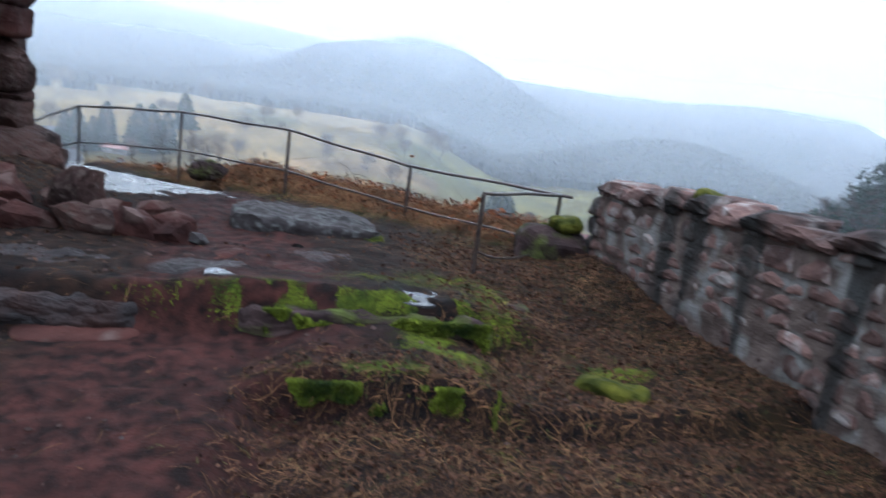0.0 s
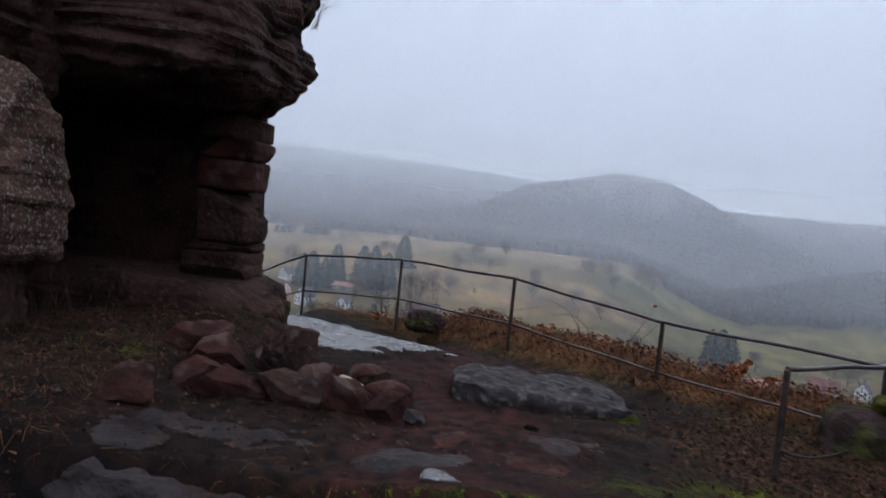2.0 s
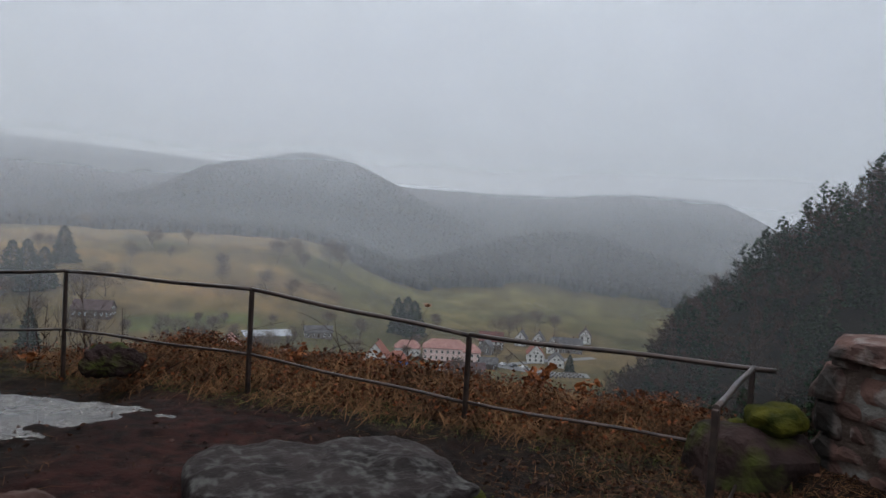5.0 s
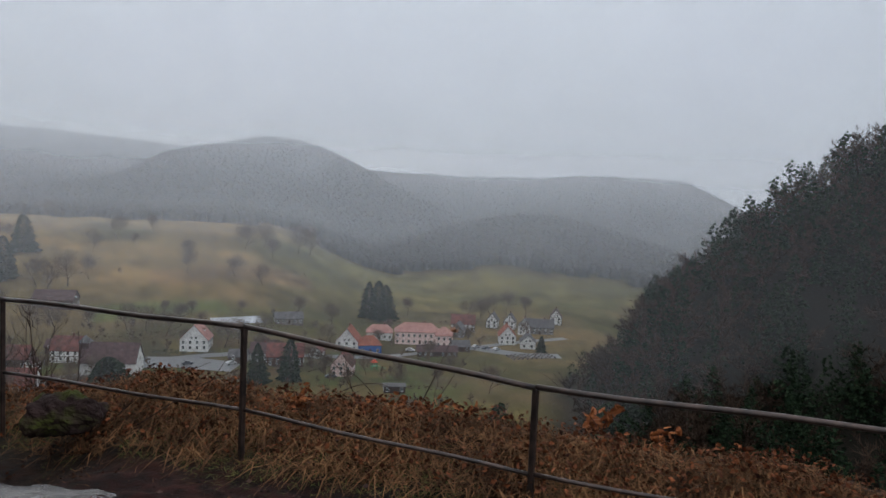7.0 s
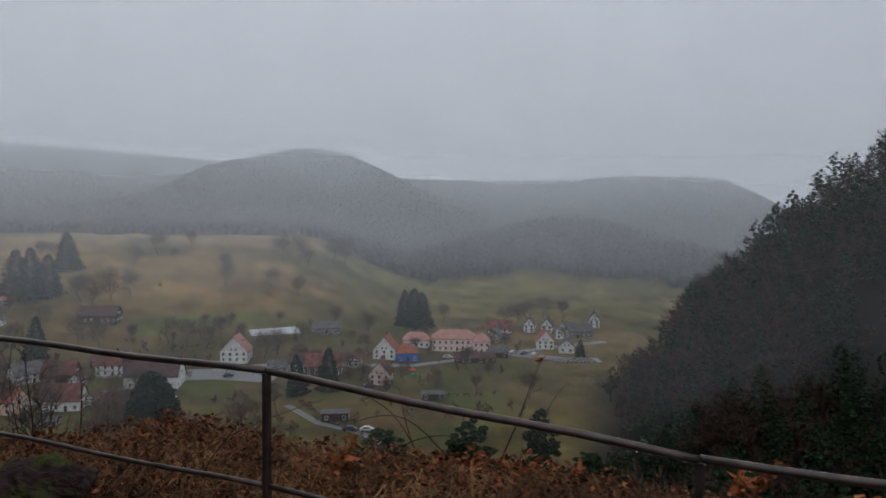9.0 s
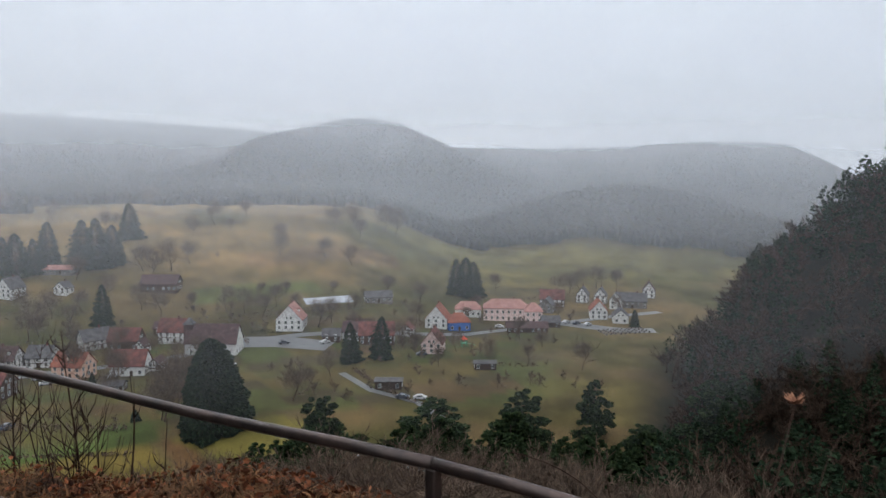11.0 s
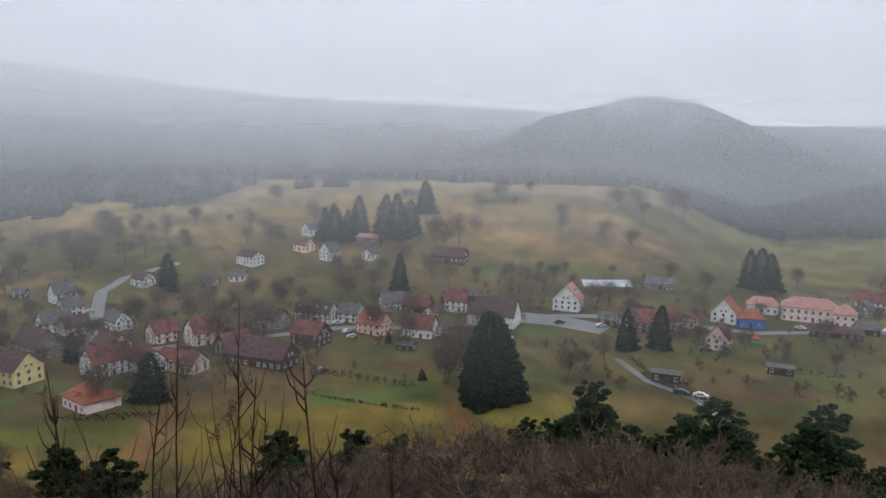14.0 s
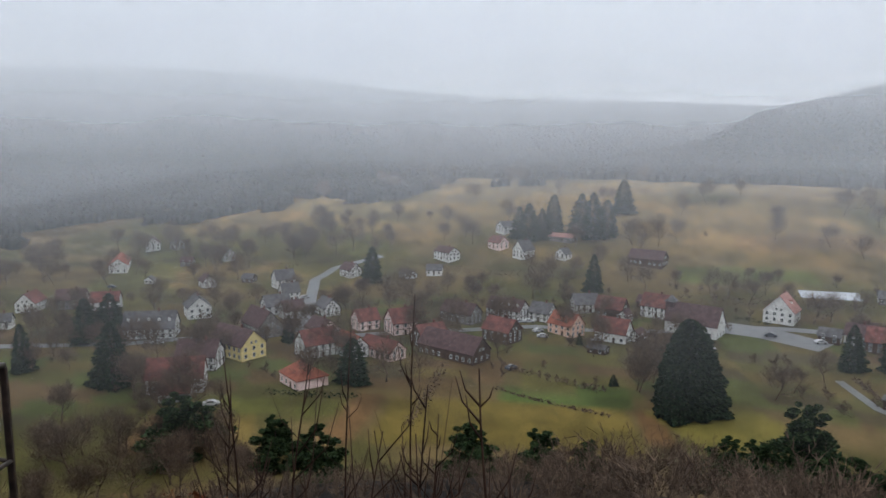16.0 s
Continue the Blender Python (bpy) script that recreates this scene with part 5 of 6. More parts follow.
HT = "white half-timbered house with a %s roof in the village"
WH = "white rendered house with a %s roof in the village"
house(-288, 177, 13, 9, 4.6, 9, -55, M_white, M_roof_red, WH % "dull red")
house(-345, 265, 33, 11, 5, 9, -42, M_white, M_roof_orange, "long white building with an orange red roof", floors=1, chimney=False)
house(-373, 312, 15, 10, 5, 9, -40, M_white, M_roof_brown, WH % "brown")
house(-294, 243, 5.5, 4.5, 2.5, 4.3, -60, M_white, M_roof_grey, "small white outbuilding with a grey roof", floors=1, chimney=False)
house(-264, 195, 13, 8, 4.4, 8.5, 40, M_white, M_roof_red, WH % "red brown")
house(-206, 170, 20, 11, 4.6, 10.5, 35, M_white, M_roof_grey, HT % "grey", timber=True, dormers=5)
house(-228, 169, 21, 10, 4, 8.5, -45, M_brownw, M_roof_brown, "brown barn with a low tiled roof", floors=1, chimney=False)
house(-226.7, 267, 11, 9, 5, 10, 60, M_white, M_roof_grey, WH % "grey")
house(-204, 244, 9, 7.5, 4.8, 9, 60, M_white, M_roof_grey, WH % "grey")
house(-192, 221, 12, 9, 4.5, 9, 60, M_white, M_roof_grey, HT % "grey", timber=True)
house(-181, 218, 10, 8, 4.2, 8.2, 60, M_white, M_roof_brown, HT % "brown", timber=True)
house(-172, 230, 11, 8, 4.2, 8.2, -30, M_white, M_roof_grey, HT % "grey", timber=True)
house(-174, 192, 17, 10, 5, 11, -22, M_greyw, M_roof_brown, "grey house with a large dark brown roof")
house(-163, 168, 20, 11, 5.4, 10.5, -10, M_yellow, M_roof_brown, "yellow gabled house with a broad brown roof")
house(-140, 181, 14, 9.5, 5.2, 10, 65, M_white, M_roof_red, HT % "red", timber=True)
house(-130, 186, 13, 8, 4.4, 8.5, -25, M_white, M_roof_orange, HT % "orange red", timber=True)
house(-125, 155, 13, 11, 3.6, 7.4, -25, M_pink, M_roof_orange, "low pink house with a hipped orange roof", floors=1, hip=4.5, chimney=False)
house(-163, 152, 14, 9.5, 5.2, 10, 25, M_white, M_roof_brown, HT % "dark red brown", timber=True)
house(-153, 134, 17, 9.5, 5.2, 10.5, 38, M_white, M_roof_red, WH % "steep red brown")
house(-147, 128, 9, 6.5, 3, 6.2, 38, M_white, M_roof_red, "small white annexe with a red brown roof", floors=1, chimney=False)
house(-144, 216, 10, 8, 4.6, 8.8, 60, M_pink, M_roof_red, "pink half-timbered gabled house in the village", timber=True)
house(-129, 217, 11, 10, 5.4, 10.5, 55, M_pink, M_roof_red, "pink half-timbered gabled house with a red roof", timber=True)
house(-120, 190, 17, 8, 3.6, 7, -15, M_pink, M_roof_red, "long pink house with a red roof")
house(-99, 201, 26, 11, 4, 9.2, -12, M_brownw, M_roof_brown, "large brown barn with a wide tiled roof", name="barn", floors=1, chimney=False)
house(-117, 244, 17, 9, 4.6, 8.8, -12, M_greyw, M_roof_brown, "grey house with a brown roof beside the road")
house(-103, 259, 18, 9, 4.8, 9.2, -10, M_white, M_roof_brown, HT % "brown", timber=True, dormers=4)
house(-89, 262, 10, 9, 4.2, 8.2, -10, M_white, M_roof_grey, HT % "grey brown", timber=True)
house(-173, 342, 15, 9, 5, 8, -25, M_white, M_roof_brown, WH % "flat brown")
house(-132, 354, 10, 9, 5, 10.5, 65, M_white, M_roof_grey, WH % "grey")
house(-159, 395, 11, 9, 4, 7.5, 60, M_white, M_roof_grey, WH % "grey")
house(-120, 386, 17, 8, 2.6, 4.6, -10, M_greyw, M_roof_pink, "low shed with a pale red roof", name="shed", floors=1, chimney=False)
house(-178, 307, 10, 6, 2.5, 4.4, -25, M_white, M_roof_grey, "low white outbuilding with a grey roof", floors=1, chimney=False)
house(-167, 316, 9, 7, 3, 6, 20, M_white, M_roof_grey, WH % "grey")
house(-110, 356, 7, 7, 3.4, 6.6, 70, M_white, M_roof_grey, WH % "grey")
house(-74.7, 247, 12.5, 9, 4.8, 9.4, -22, M_peach, M_roof_orange, "peach coloured house with an orange red roof", dormers=1)
house(-78, 284, 12, 8.5, 4.2, 8.6, 35, M_white, M_roof_grey, HT % "grey", timber=True)
house(-66, 282, 13, 9, 4.2, 9, -8, M_brownw, M_roof_red, "brown barn with a dull red roof", name="barn", floors=1, chimney=False)
house(-59, 276, 5, 5, 2.8, 5.6, 70, M_white, M_roof_brown, "small white half-timbered gable house", timber=True, chimney=False)
house(-57, 248, 13, 9, 4.2, 9.4, -8, M_white, M_roof_red, "house with a dark red roof and a white annexe", floors=1)
house(-49, 288, 12, 9, 5.2, 10.4, -14, M_white, M_roof_red, HT % "red", timber=True)
house(-57.5, 228, 7, 5, 2.2, 3.4, -10, M_brownw, M_roof_grey, "small garden shed with a grey roof", name="shed", floors=1, chimney=False)
house(-3, 296, 12, 12.5, 5.2, 12, 78, M_white, M_roof_pink, "tall white gabled house with a pinkish roof", floors=2, dormers=1)
house(-66, 357, 20, 10, 4, 8.5, -10, M_brownw, M_roof_brown, "brown barn among bare trees", name="barn", floors=1, chimney=False)
house(38.6, 333, 15, 8, 3, 6, 0, M_greyw, M_roof_grey, "grey shed near the pond", name="shed", floors=1, chimney=False)
house(50.6, 254, 11, 9, 4.6, 10, 70, M_pink, M_roof_red, "dull pink house with a red roof", floors=2)
house(31, 273, 16, 10, 4.6, 9.6, -10, M_brownw, M_roof_red, "brown farmhouse with a dark red roof")
house(22, 279, 9, 8, 4, 8, -15, M_white, M_roof_brown, WH % "brown")
house(61, 296, 13, 11, 4.6, 11, 70, M_white, M_roof_orange, "white house with a tall orange roof")
house(69, 290, 11, 9, 4.4, 8.2, -5, M_blue, M_roof_orange, "bright blue house with a hipped orange roof", hip=3.4, chimney=False, floors=1)
house(80, 316, 14, 9, 4, 7.4, -14, M_white, M_roof_pink, "white bungalow with a pale red roof", floors=1, hip=3)
house(96.5, 308, 24, 11, 6.6, 10.6, -16, M_pink, M_roof_pink, "large pink building with two window rows and hipped red roof", hip=4.5, columns=8)
house(107, 299, 9, 10, 6.2, 9.8, -16, M_pink, M_roof_pink, "pink wing with a hipped pale red roof", hip=3.5, columns=3, chimney=False)
house(97, 279, 20, 7, 2.6, 5, -14, M_brownw, M_roof_brown, "long low brown shed", name="shed", floors=1, chimney=False)
house(111, 287, 9, 7, 2.8, 5.4, -14, M_brownw, M_roof_grey, "low brown shed with a grey roof", name="shed", floors=1, chimney=False)
house(129, 332, 14, 9, 4.6, 9.4, -20, M_white, M_roof_red, HT % "dull red", timber=True)
house(121, 318, 10, 8, 4, 8, 60, M_greyw, M_roof_grey, "plain grey gabled house in the village", floors=2)
house(149, 339, 9, 7, 4.6, 9.4, 60, M_white, M_roof_grey, HT % "grey", timber=True)
house(158, 336, 9, 7, 4.6, 9.4, 60, M_white, M_roof_grey, HT % "grey", timber=True)
house(140, 300, 12, 9, 4.6, 9.8, 70, M_white, M_roof_orange, "cream house with an orange roof")
house(168, 320, 16, 9, 4.4, 8.6, -24, M_greyw, M_roof_grey, "grey house with a slate grey roof")
house(158, 318, 7, 7, 5, 9.5, 62, M_white, M_roof_grey, WH % "grey")
house(191, 345, 9, 7.5, 5, 10, 62, M_white, M_roof_brown, HT % "brown", timber=True)
house(146, 289, 11, 8, 3.4, 7, 66, M_white, M_roof_grey, WH % "grey", floors=1)
house(27.5, 210, 9.5, 5, 3, 3.4, -12, M_timber, M_roof_grey, "small black flat-roofed hut in a meadow", name="hut", floors=1, chimney=False)
house(63.5, 226, 8.5, 5, 2.6, 3.0, -12, M_timber, M_roof_grey, "small black flat-roofed hut in a meadow", name="hut", floors=1, chimney=False)

INFILL = "modest village house with a %s roof among bare trees"
for x, y, w, t, walls, roof, word in ((-303, 307, 11, -30, M_white, M_roof_grey, "grey"), (-316, 288, 8, 30, M_greyw, M_roof_brown, "brown"), (-260, 249, 10, -30, M_white, M_roof_brown, "brown"),
                                      (-251, 269, 7, 10, M_brownw, M_roof_grey, "grey"), (-356, 317, 10, -20, M_greyw, M_roof_grey, "grey"), (-209, 300, 11, -20, M_white, M_roof_brown, "brown"),
                                      (-217, 202, 14, -35, M_white, M_roof_grey, "grey"), (-278, 189, 13, 45, M_greyw, M_roof_brown, "brown"), (-267, 152, 9, 45, M_white, M_roof_grey, "grey"),
                                      (-152, 366, 11, -25, M_pink, M_roof_red, "dull red"), (-55, 299, 8, -12, M_brownw, M_roof_brown, "brown"), (-92, 226, 13, -14, M_brownw, M_roof_red, "dull red"),
                                      (-49, 251, 7, 78, M_white, M_roof_brown, "brown"), (24, 287, 9, -15, M_brownw, M_roof_brown, "brown"), (45, 283, 8, 70, M_white, M_roof_red, "dull red"), (13, 276, 8, -10, M_brownw, M_roof_grey, "grey"),
                                      (-150, 197, 12, -20, M_pink, M_roof_brown, "brown"), (-112, 208, 12, 60, M_brownw, M_roof_red, "dull red")):
    house(x, y, w, w * 0.75, w * 0.38, w * 0.72, t, walls, roof, INFILL % word, timber=walls is M_white and word != "grey", chimney=w > 8)


def church():
    c = house(-32, 271, 22, 11, 5.4, 12.5, -12, M_white, M_roof_brown, "white village church with a steep brown roof", name="church", floors=1, columns=4, chimney=False)
    bm = bmesh.new()
    add_box(bm, -12.5, -8.5, -2, 2, -1, 12.6)
    part("tower", bm, M_roof_brown, c, "dark slate clad tower")
    bm = bmesh.new()
    a = [bm.verts.new(p) for p in ((-12.9, -2.4, 12.6), (-8.1, -2.4, 12.6), (-8.1, 2.4, 12.6), (-12.9, 2.4, 12.6))]
    t = bm.verts.new((-10.5, 0, 15.6))
    bm.faces.new(a[::-1])
    for i in range(4):
        bm.faces.new((a[i], a[(i + 1) % 4], t))
    part("spire", bm, M_roof_grey, c)


church()


# ---- ground cover on the terrace: dry stalks, dead leaves, grass ----
def blades(n, where, name, mat, label, category, length, width, droop, seed, lift=0.0, flat=0.0, over=None):
    """Bent thin blades rooted on the ground; where picks the places."""
    rng = np.random.default_rng(seed)
    x, y = where(rng, n)
    n = len(x)
    z = land(x, y) + lift + (over(x, y) if over else 0)
    a = rng.random(n) * 2 * math.pi
    ln = rng.uniform(*length, n)
    out = np.stack((np.cos(a), np.sin(a), np.zeros(n)), 1)
    side = np.stack((-np.sin(a), np.cos(a), np.zeros(n)), 1) * rng.uniform(*width, n)[:, None]
    d = rng.uniform(*droop, n)[:, None]
    root = np.stack((x, y, z - 0.01), 1)
    up = np.array([0, 0, 1.0])
    tilt = flat + (1 - flat) * rng.random(n)[:, None] * 0.8
    p1 = root + (up * (1 - tilt) + out * tilt) * ln[:, None] * 0.5
    p2 = p1 + (up * (0.6 - tilt - d) + out * (0.4 + d)) * ln[:, None] * 0.5
    v = np.stack((root - side, root + side, p1 + side * 0.8, p1 - side * 0.8, p2 + side * 0.25, p2 - side * 0.25), 1).reshape(-1, 3)
    low = land(v[:, 0], v[:, 1]) + 0.004
    v[:, 2] = np.where((v[:, 2] < low) & (beyond_edge(v[:, 0], v[:, 1]) < 0.8), low, v[:, 2])
    k = np.arange(n)[:, None] * 6
    f = np.concatenate((k + np.array([[0, 1, 2, 3]]), k + np.array([[3, 2, 4, 5]])))
    return tagged(new(name, mesh_of(name, v, f, mat)), label, category, kind="stuff")


def on_bank(rng, n):
    x = rng.uniform(-3.6, 3.3, n * 4)
    s = np.clip(rng.normal(-0.25, 0.42, n * 4), -1.0, 0.75)
    y = (s + 1.0 + 0.25 * step(-1.0, -2.5, x) - 0.6 * x) / 0.8
    keep = ((x > -1.6) | (rng.random(n * 4) < 0.25)) & (rng.random(n * 4) < 0.25 + 0.75 * step(-0.25, 0.3, fbm(x, y, 0.45, 3, 61)))
    return x[keep][:n], y[keep][:n]


def on_litter(rng, n):
    x, y = rng.uniform(-4.2, 4.2, n * 4), rng.uniform(-8.5, 1.2, n * 4)
    s, n2 = beyond_edge(x, y), fbm(x, y, 2.4, 4, 22)
    path = step(0.95, 0.35, np.abs(x + 0.15 - 0.35 * np.sin(y * 0.9)) / 1.1 + 0.55 * n2) * step(-5.4, -4.6, y) + step(0.9, 0.3, np.abs(x + 0.45)) * step(-4.6, -5.2, y)
    right = step(1.2, 2.2, x + 0.6 * n2) * step(-1.5, -2.5, y)
    front = step(-5.0, -5.6, y) * step(0.1, 0.7, x)
    left = step(-2.0, -2.7, x) * step(-0.4, -1.2, y)
    keep = (s < 0.4) & (rng.random(n * 4) < 0.06 + 0.9 * np.clip(right + front + 0.3 * left, 0, 1)) & (rng.random(n * 4) > 0.85 * path)
    return x[keep][:n], y[keep][:n]


blades(26000, on_bank, "dry_bracken", M_straw, "matted straw brown dead bracken along the brink", "bracken", (0.10, 0.42), (0.0016, 0.0055), (0.1, 1.1), 3, flat=0.4)
def on_inner_edge(rng, n):
    x = rng.uniform(-2.6, 3.0, n * 2)
    s = rng.normal(-0.85, 0.2, n * 2)
    y = (s + 1.0 + 0.25 * step(-1.0, -2.5, x) - 0.6 * x) / 0.8
    keep = fbm(x, y, 0.5, 3, 63) > -0.08
    return x[keep][:n], y[keep][:n]


blades(9000, on_inner_edge, "turf", M_grass, "short dull green grass inside the railing", "grass", (0.03, 0.12), (0.0012, 0.003), (0.0, 0.7), 4, flat=0.25)
blades(26000, on_litter, "dry_grass", M_straw, "thin dead grass and stalks over dark soil", "grass", (0.04, 0.2), (0.0009, 0.0024), (0.3, 1.2), 5, flat=0.6)
blades(1800, on_litter, "dull_grass", M_grass, "sparse dull green grass on dark soil", "grass", (0.04, 0.14), (0.0012, 0.0028), (0.0, 0.7), 6, flat=0.1)


def fallen_leaves(n, where, seed, name, mat, label, high=0.022):
    rng = np.random.default_rng(seed)
    x, y = where(rng, n)
    n = len(x)
    z = land(x, y) + rng.uniform(0.006, high, n)
    c = np.stack((x, y, z), 1)
    d = unit(np.stack((rng.normal(size=n), rng.normal(size=n), 0.55 * rng.normal(size=n)), 1))
    ln = 0.006 + 0.03 * rng.random(n) ** 2.5
    v, f = spray(c, d, ln * 1.6, ln * 0.5, rng)
    return tagged(new(name, mesh_of(name, v, f, mat)), label, "leaves", kind="stuff")


fallen_leaves(42000, on_litter, 7, "fallen_leaves", M_leaf, "brown fallen leaves scattered over the soil")
M_rust = material("rust_bracken", (0.035, 0.0105, 0.0048), (0.15, 0.050, 0.020), 20.0, 0.8, 0.0, island=0.7)
fallen_leaves(16000, on_bank, 8, "fallen_leaves", M_rust, "rust brown dead leaves caught in the bracken", 0.15)


def on_moss(rng, n):
    """Moss along the ledge, the step and in patches of the turf."""
    spots = ((1.0, -4.66, 0.95, 0.07, 1.0), (1.58, -5.1, 0.22, 0.24, 1.3), (1.2, -5.5, 0.5, 0.05, 0.5), (2.05, -4.2, 0.18, 0.42, 1.2), (1.8, -3.75, 0.4, 0.22, 0.4), (2.92, -4.96, 0.2, 0.12, 0.5), (0.25, -4.72, 0.2, 0.06, 0.3), (1.12, -2.45, 0.1, 0.1, 0.25), (1.25, -4.1, 0.6, 0.2, 0.3), (-3.0, -3.3, 0.3, 0.3, 0.3), (1.9, -5.75, 0.1, 0.1, 0.15))
    wt = np.array([k[4] for k in spots])
    pick = rng.choice(len(spots), n, p=wt / wt.sum())
    c = np.array([k[:4] for k in spots])[pick]
    x, y = c[:, 0] + rng.normal(size=n) * c[:, 2] * 0.6, c[:, 1] + rng.normal(size=n) * c[:, 3] * 0.6
    keep = fbm(x, y, 0.25, 3, 71) > -0.12
    return x[keep], y[keep]


def on_ledges(x, y):
    """How far the tops of the ledge and of the step stand over the ground."""
    z = land(x, y)
    top = np.where((np.abs(x - 1.05) < 0.92) & (np.abs(y + 4.46) < 0.34), -0.03, -9)
    top = np.where((np.abs(x - 1.16) < 0.68) & (np.abs(y + 5.28) < 0.33), -0.2, top)
    return np.maximum(top - z, 0)


blades(52000, on_moss, "moss_carpet", M_mossblade, "bright green moss and short turf over the ledges", "moss", (0.012, 0.045), (0.0012, 0.0028), (0.0, 0.5), 14, flat=0.15, over=on_ledges)


def moss_drape(n, x0, x1, y, z0, z1, seed, label):
    """Moss hanging over the front of a ledge, thickest at its upper edge, with bare gaps."""
    rng = np.random.default_rng(seed)
    x = rng.uniform(x0, x1, n)
    z = z1 - (z1 - z0) * rng.random(n) ** 1.6
    keep = fbm(x, z, 0.22, 3, 91) > -0.1 + 0.25 * (z1 - z) / (z1 - z0)
    x, z = x[keep], z[keep]
    c = np.stack((x, y - 0.02 * rng.random(len(x)) + 0.06 * fbm(x, z, 0.3, 3, 92), z), 1)
    d = unit(np.stack((0.6 * rng.normal(size=len(x)), -0.8 - rng.random(len(x)), -0.5 + 0.7 * rng.normal(size=len(x))), 1))
    ln = rng.uniform(0.012, 0.035, len(x))
    v, f = spray(c, d, ln * 1.5, ln * 0.25, rng)
    tagged(new("moss_drape", mesh_of("moss_drape", v, f, M_mossblade)), label, "moss", kind="stuff")


moss_drape(16000, 0.3, 1.95, -4.83, -0.3, -0.02, 15, "dark green moss hanging over the front of the ledge")
moss_drape(16000, 0.5, 1.86, -5.65, -0.44, -0.18, 16, "green moss hanging over the front of the stone step")


def pebbles(n, seed):
    """Small broken stones strewn over the trodden earth."""
    rng = np.random.default_rng(seed)
    x, y = rng.uniform(-3.2, 2.4, n), rng.uniform(-8.2, 0.6, n)
    keep = (beyond_edge(x, y) < -0.5) & (fbm(x, y, 0.9, 3, 81) > -0.1)
    x, y = x[keep], y[keep]
    n = len(x)
    size = 0.004 + 0.022 * rng.random(n) ** 5
    base = np.array([(1, 0, 0), (-1, 0, 0), (0, 1, 0), (0, -1, 0), (0, 0, 0.7), (0, 0, -0.7)])
    v = base[None] * size[:, None, None] * rng.uniform(0.6, 1.4, (n, 6, 3)) + np.stack((x, y, land(x, y) + size * 0.2), 1)[:, None]
    f = np.array([(0, 2, 4), (2, 1, 4), (1, 3, 4), (3, 0, 4), (2, 0, 5), (1, 2, 5), (3, 1, 5), (0, 3, 5)])
    faces = (np.arange(n)[:, None, None] * 6 + f[None]).reshape(-1, 3)
    tagged(new("pebbles", mesh_of("pebbles", v.reshape(-1, 3), faces, M_pebble)), "small broken red and grey stones on the earth", "pebbles", kind="stuff")


M_pebble = material("pebble", (0.012, 0.0062, 0.0052), (0.052, 0.031, 0.026), 7.0, 0.75, 0.0, island=0.7)
pebbles(5200, 17)


# ---- shrubs and sprigs on the brink ----
def shrub(x, y, tip, stems, seed, label, spread=0.3, r=0.012, side=10):
    """Upright leafless stems with a few slanting shoots each."""
    rnd = random.Random(seed)
    z0 = at_ground(x, y, 0.1)
    base = thing("bare_shrub", pose(x, y, z0), label, "shrub")
    for k in range(stems):
        top = (tip - z0) * (1.0 if k == 0 else rnd.uniform(0.6, 0.93))
        dx, dy = (0, 0) if k == 0 else (rnd.uniform(-1, 1) * spread, rnd.uniform(-1, 1) * spread)
        pts, radii = [], []
        wob = rnd.uniform(0, 6)
        for i in range(9):
            t = i / 8
            pts.append(Vector((dx * (0.2 + 0.8 * t) + 0.03 * math.sin(5 * t + wob), dy * (0.2 + 0.8 * t) + 0.03 * math.cos(4 * t + wob), top * t)))
            radii.append(r * (1 - 0.72 * t) * (1 if k == 0 else 0.75))
        bm = bmesh.new()
        add_tube(bm, pts, radii, 6)
        for i in range(side):
            t = rnd.uniform(0.3, 0.95)
            p = pts[int(t * 8)].lerp(pts[min(int(t * 8) + 1, 8)], t * 8 % 1)
            a = rnd.uniform(0, 6.283)
            ln = rnd.uniform(0.2, 0.62) * (1.2 - t) * 1.3
            d = Vector((math.cos(a), math.sin(a), 0))
            q = p + d * ln * 0.42 + Vector((0, 0, ln * 0.45))
            w = q + d * ln * 0.16 + Vector((0, 0, ln * 0.55))
            add_tube(bm, (p, q, w), (r * 0.4, r * 0.3, r * 0.15), 4)
            if ln > 0.3:
                e = Vector((math.cos(a + 1.5), math.sin(a + 1.5), 0))
                add_tube(bm, (q, q + e * ln * 0.2 + Vector((0, 0, ln * 0.2)), q + e * ln * 0.28 + Vector((0, 0, ln * 0.42))), (r * 0.24, r * 0.18, r * 0.1), 4)
        part("stem", bm, M_twig, base)
    return base


RED = "thin leafless reddish brown shrub growing below the brink"
shrub(-2.8, 4.55, 0.6, 5, 1, RED)
shrub(-1.97, 3.65, 0.55, 6, 2, RED)
shrub(-2.5, 4.1, 0.25, 4, 3, RED)
shrub(-3.3, 4.6, 0.35, 4, 4, RED)
shrub(-1.5, 3.3, 0.28, 2, 5, RED, side=2)
shrub(-4.1, 4.4, 0.1, 3, 6, RED)
shrub(-2.3, 2.9, 0.72, 2, 7, RED, r=0.006)
shrub(-1.75, 2.5, 0.75, 2, 8, RED, r=0.005)


def bramble(p, q, rise, seed, label="arching thin dry bramble stem over the bracken"):
    rnd = random.Random(seed)
    p, q = Vector(p), Vector(q)
    bm = bmesh.new()
    pts = [p.lerp(q, t) + Vector((0.02 * math.sin(7 * t + seed), 0, rise * 4 * t * (1 - t))) for t in (i / 10 for i in range(11))]
    add_tube(bm, pts, [0.0042 * (1 - 0.6 * i / 10) for i in range(11)], 5)
    ob = part("bramble", bm, M_twig)
    return tagged(ob, label, "bramble")


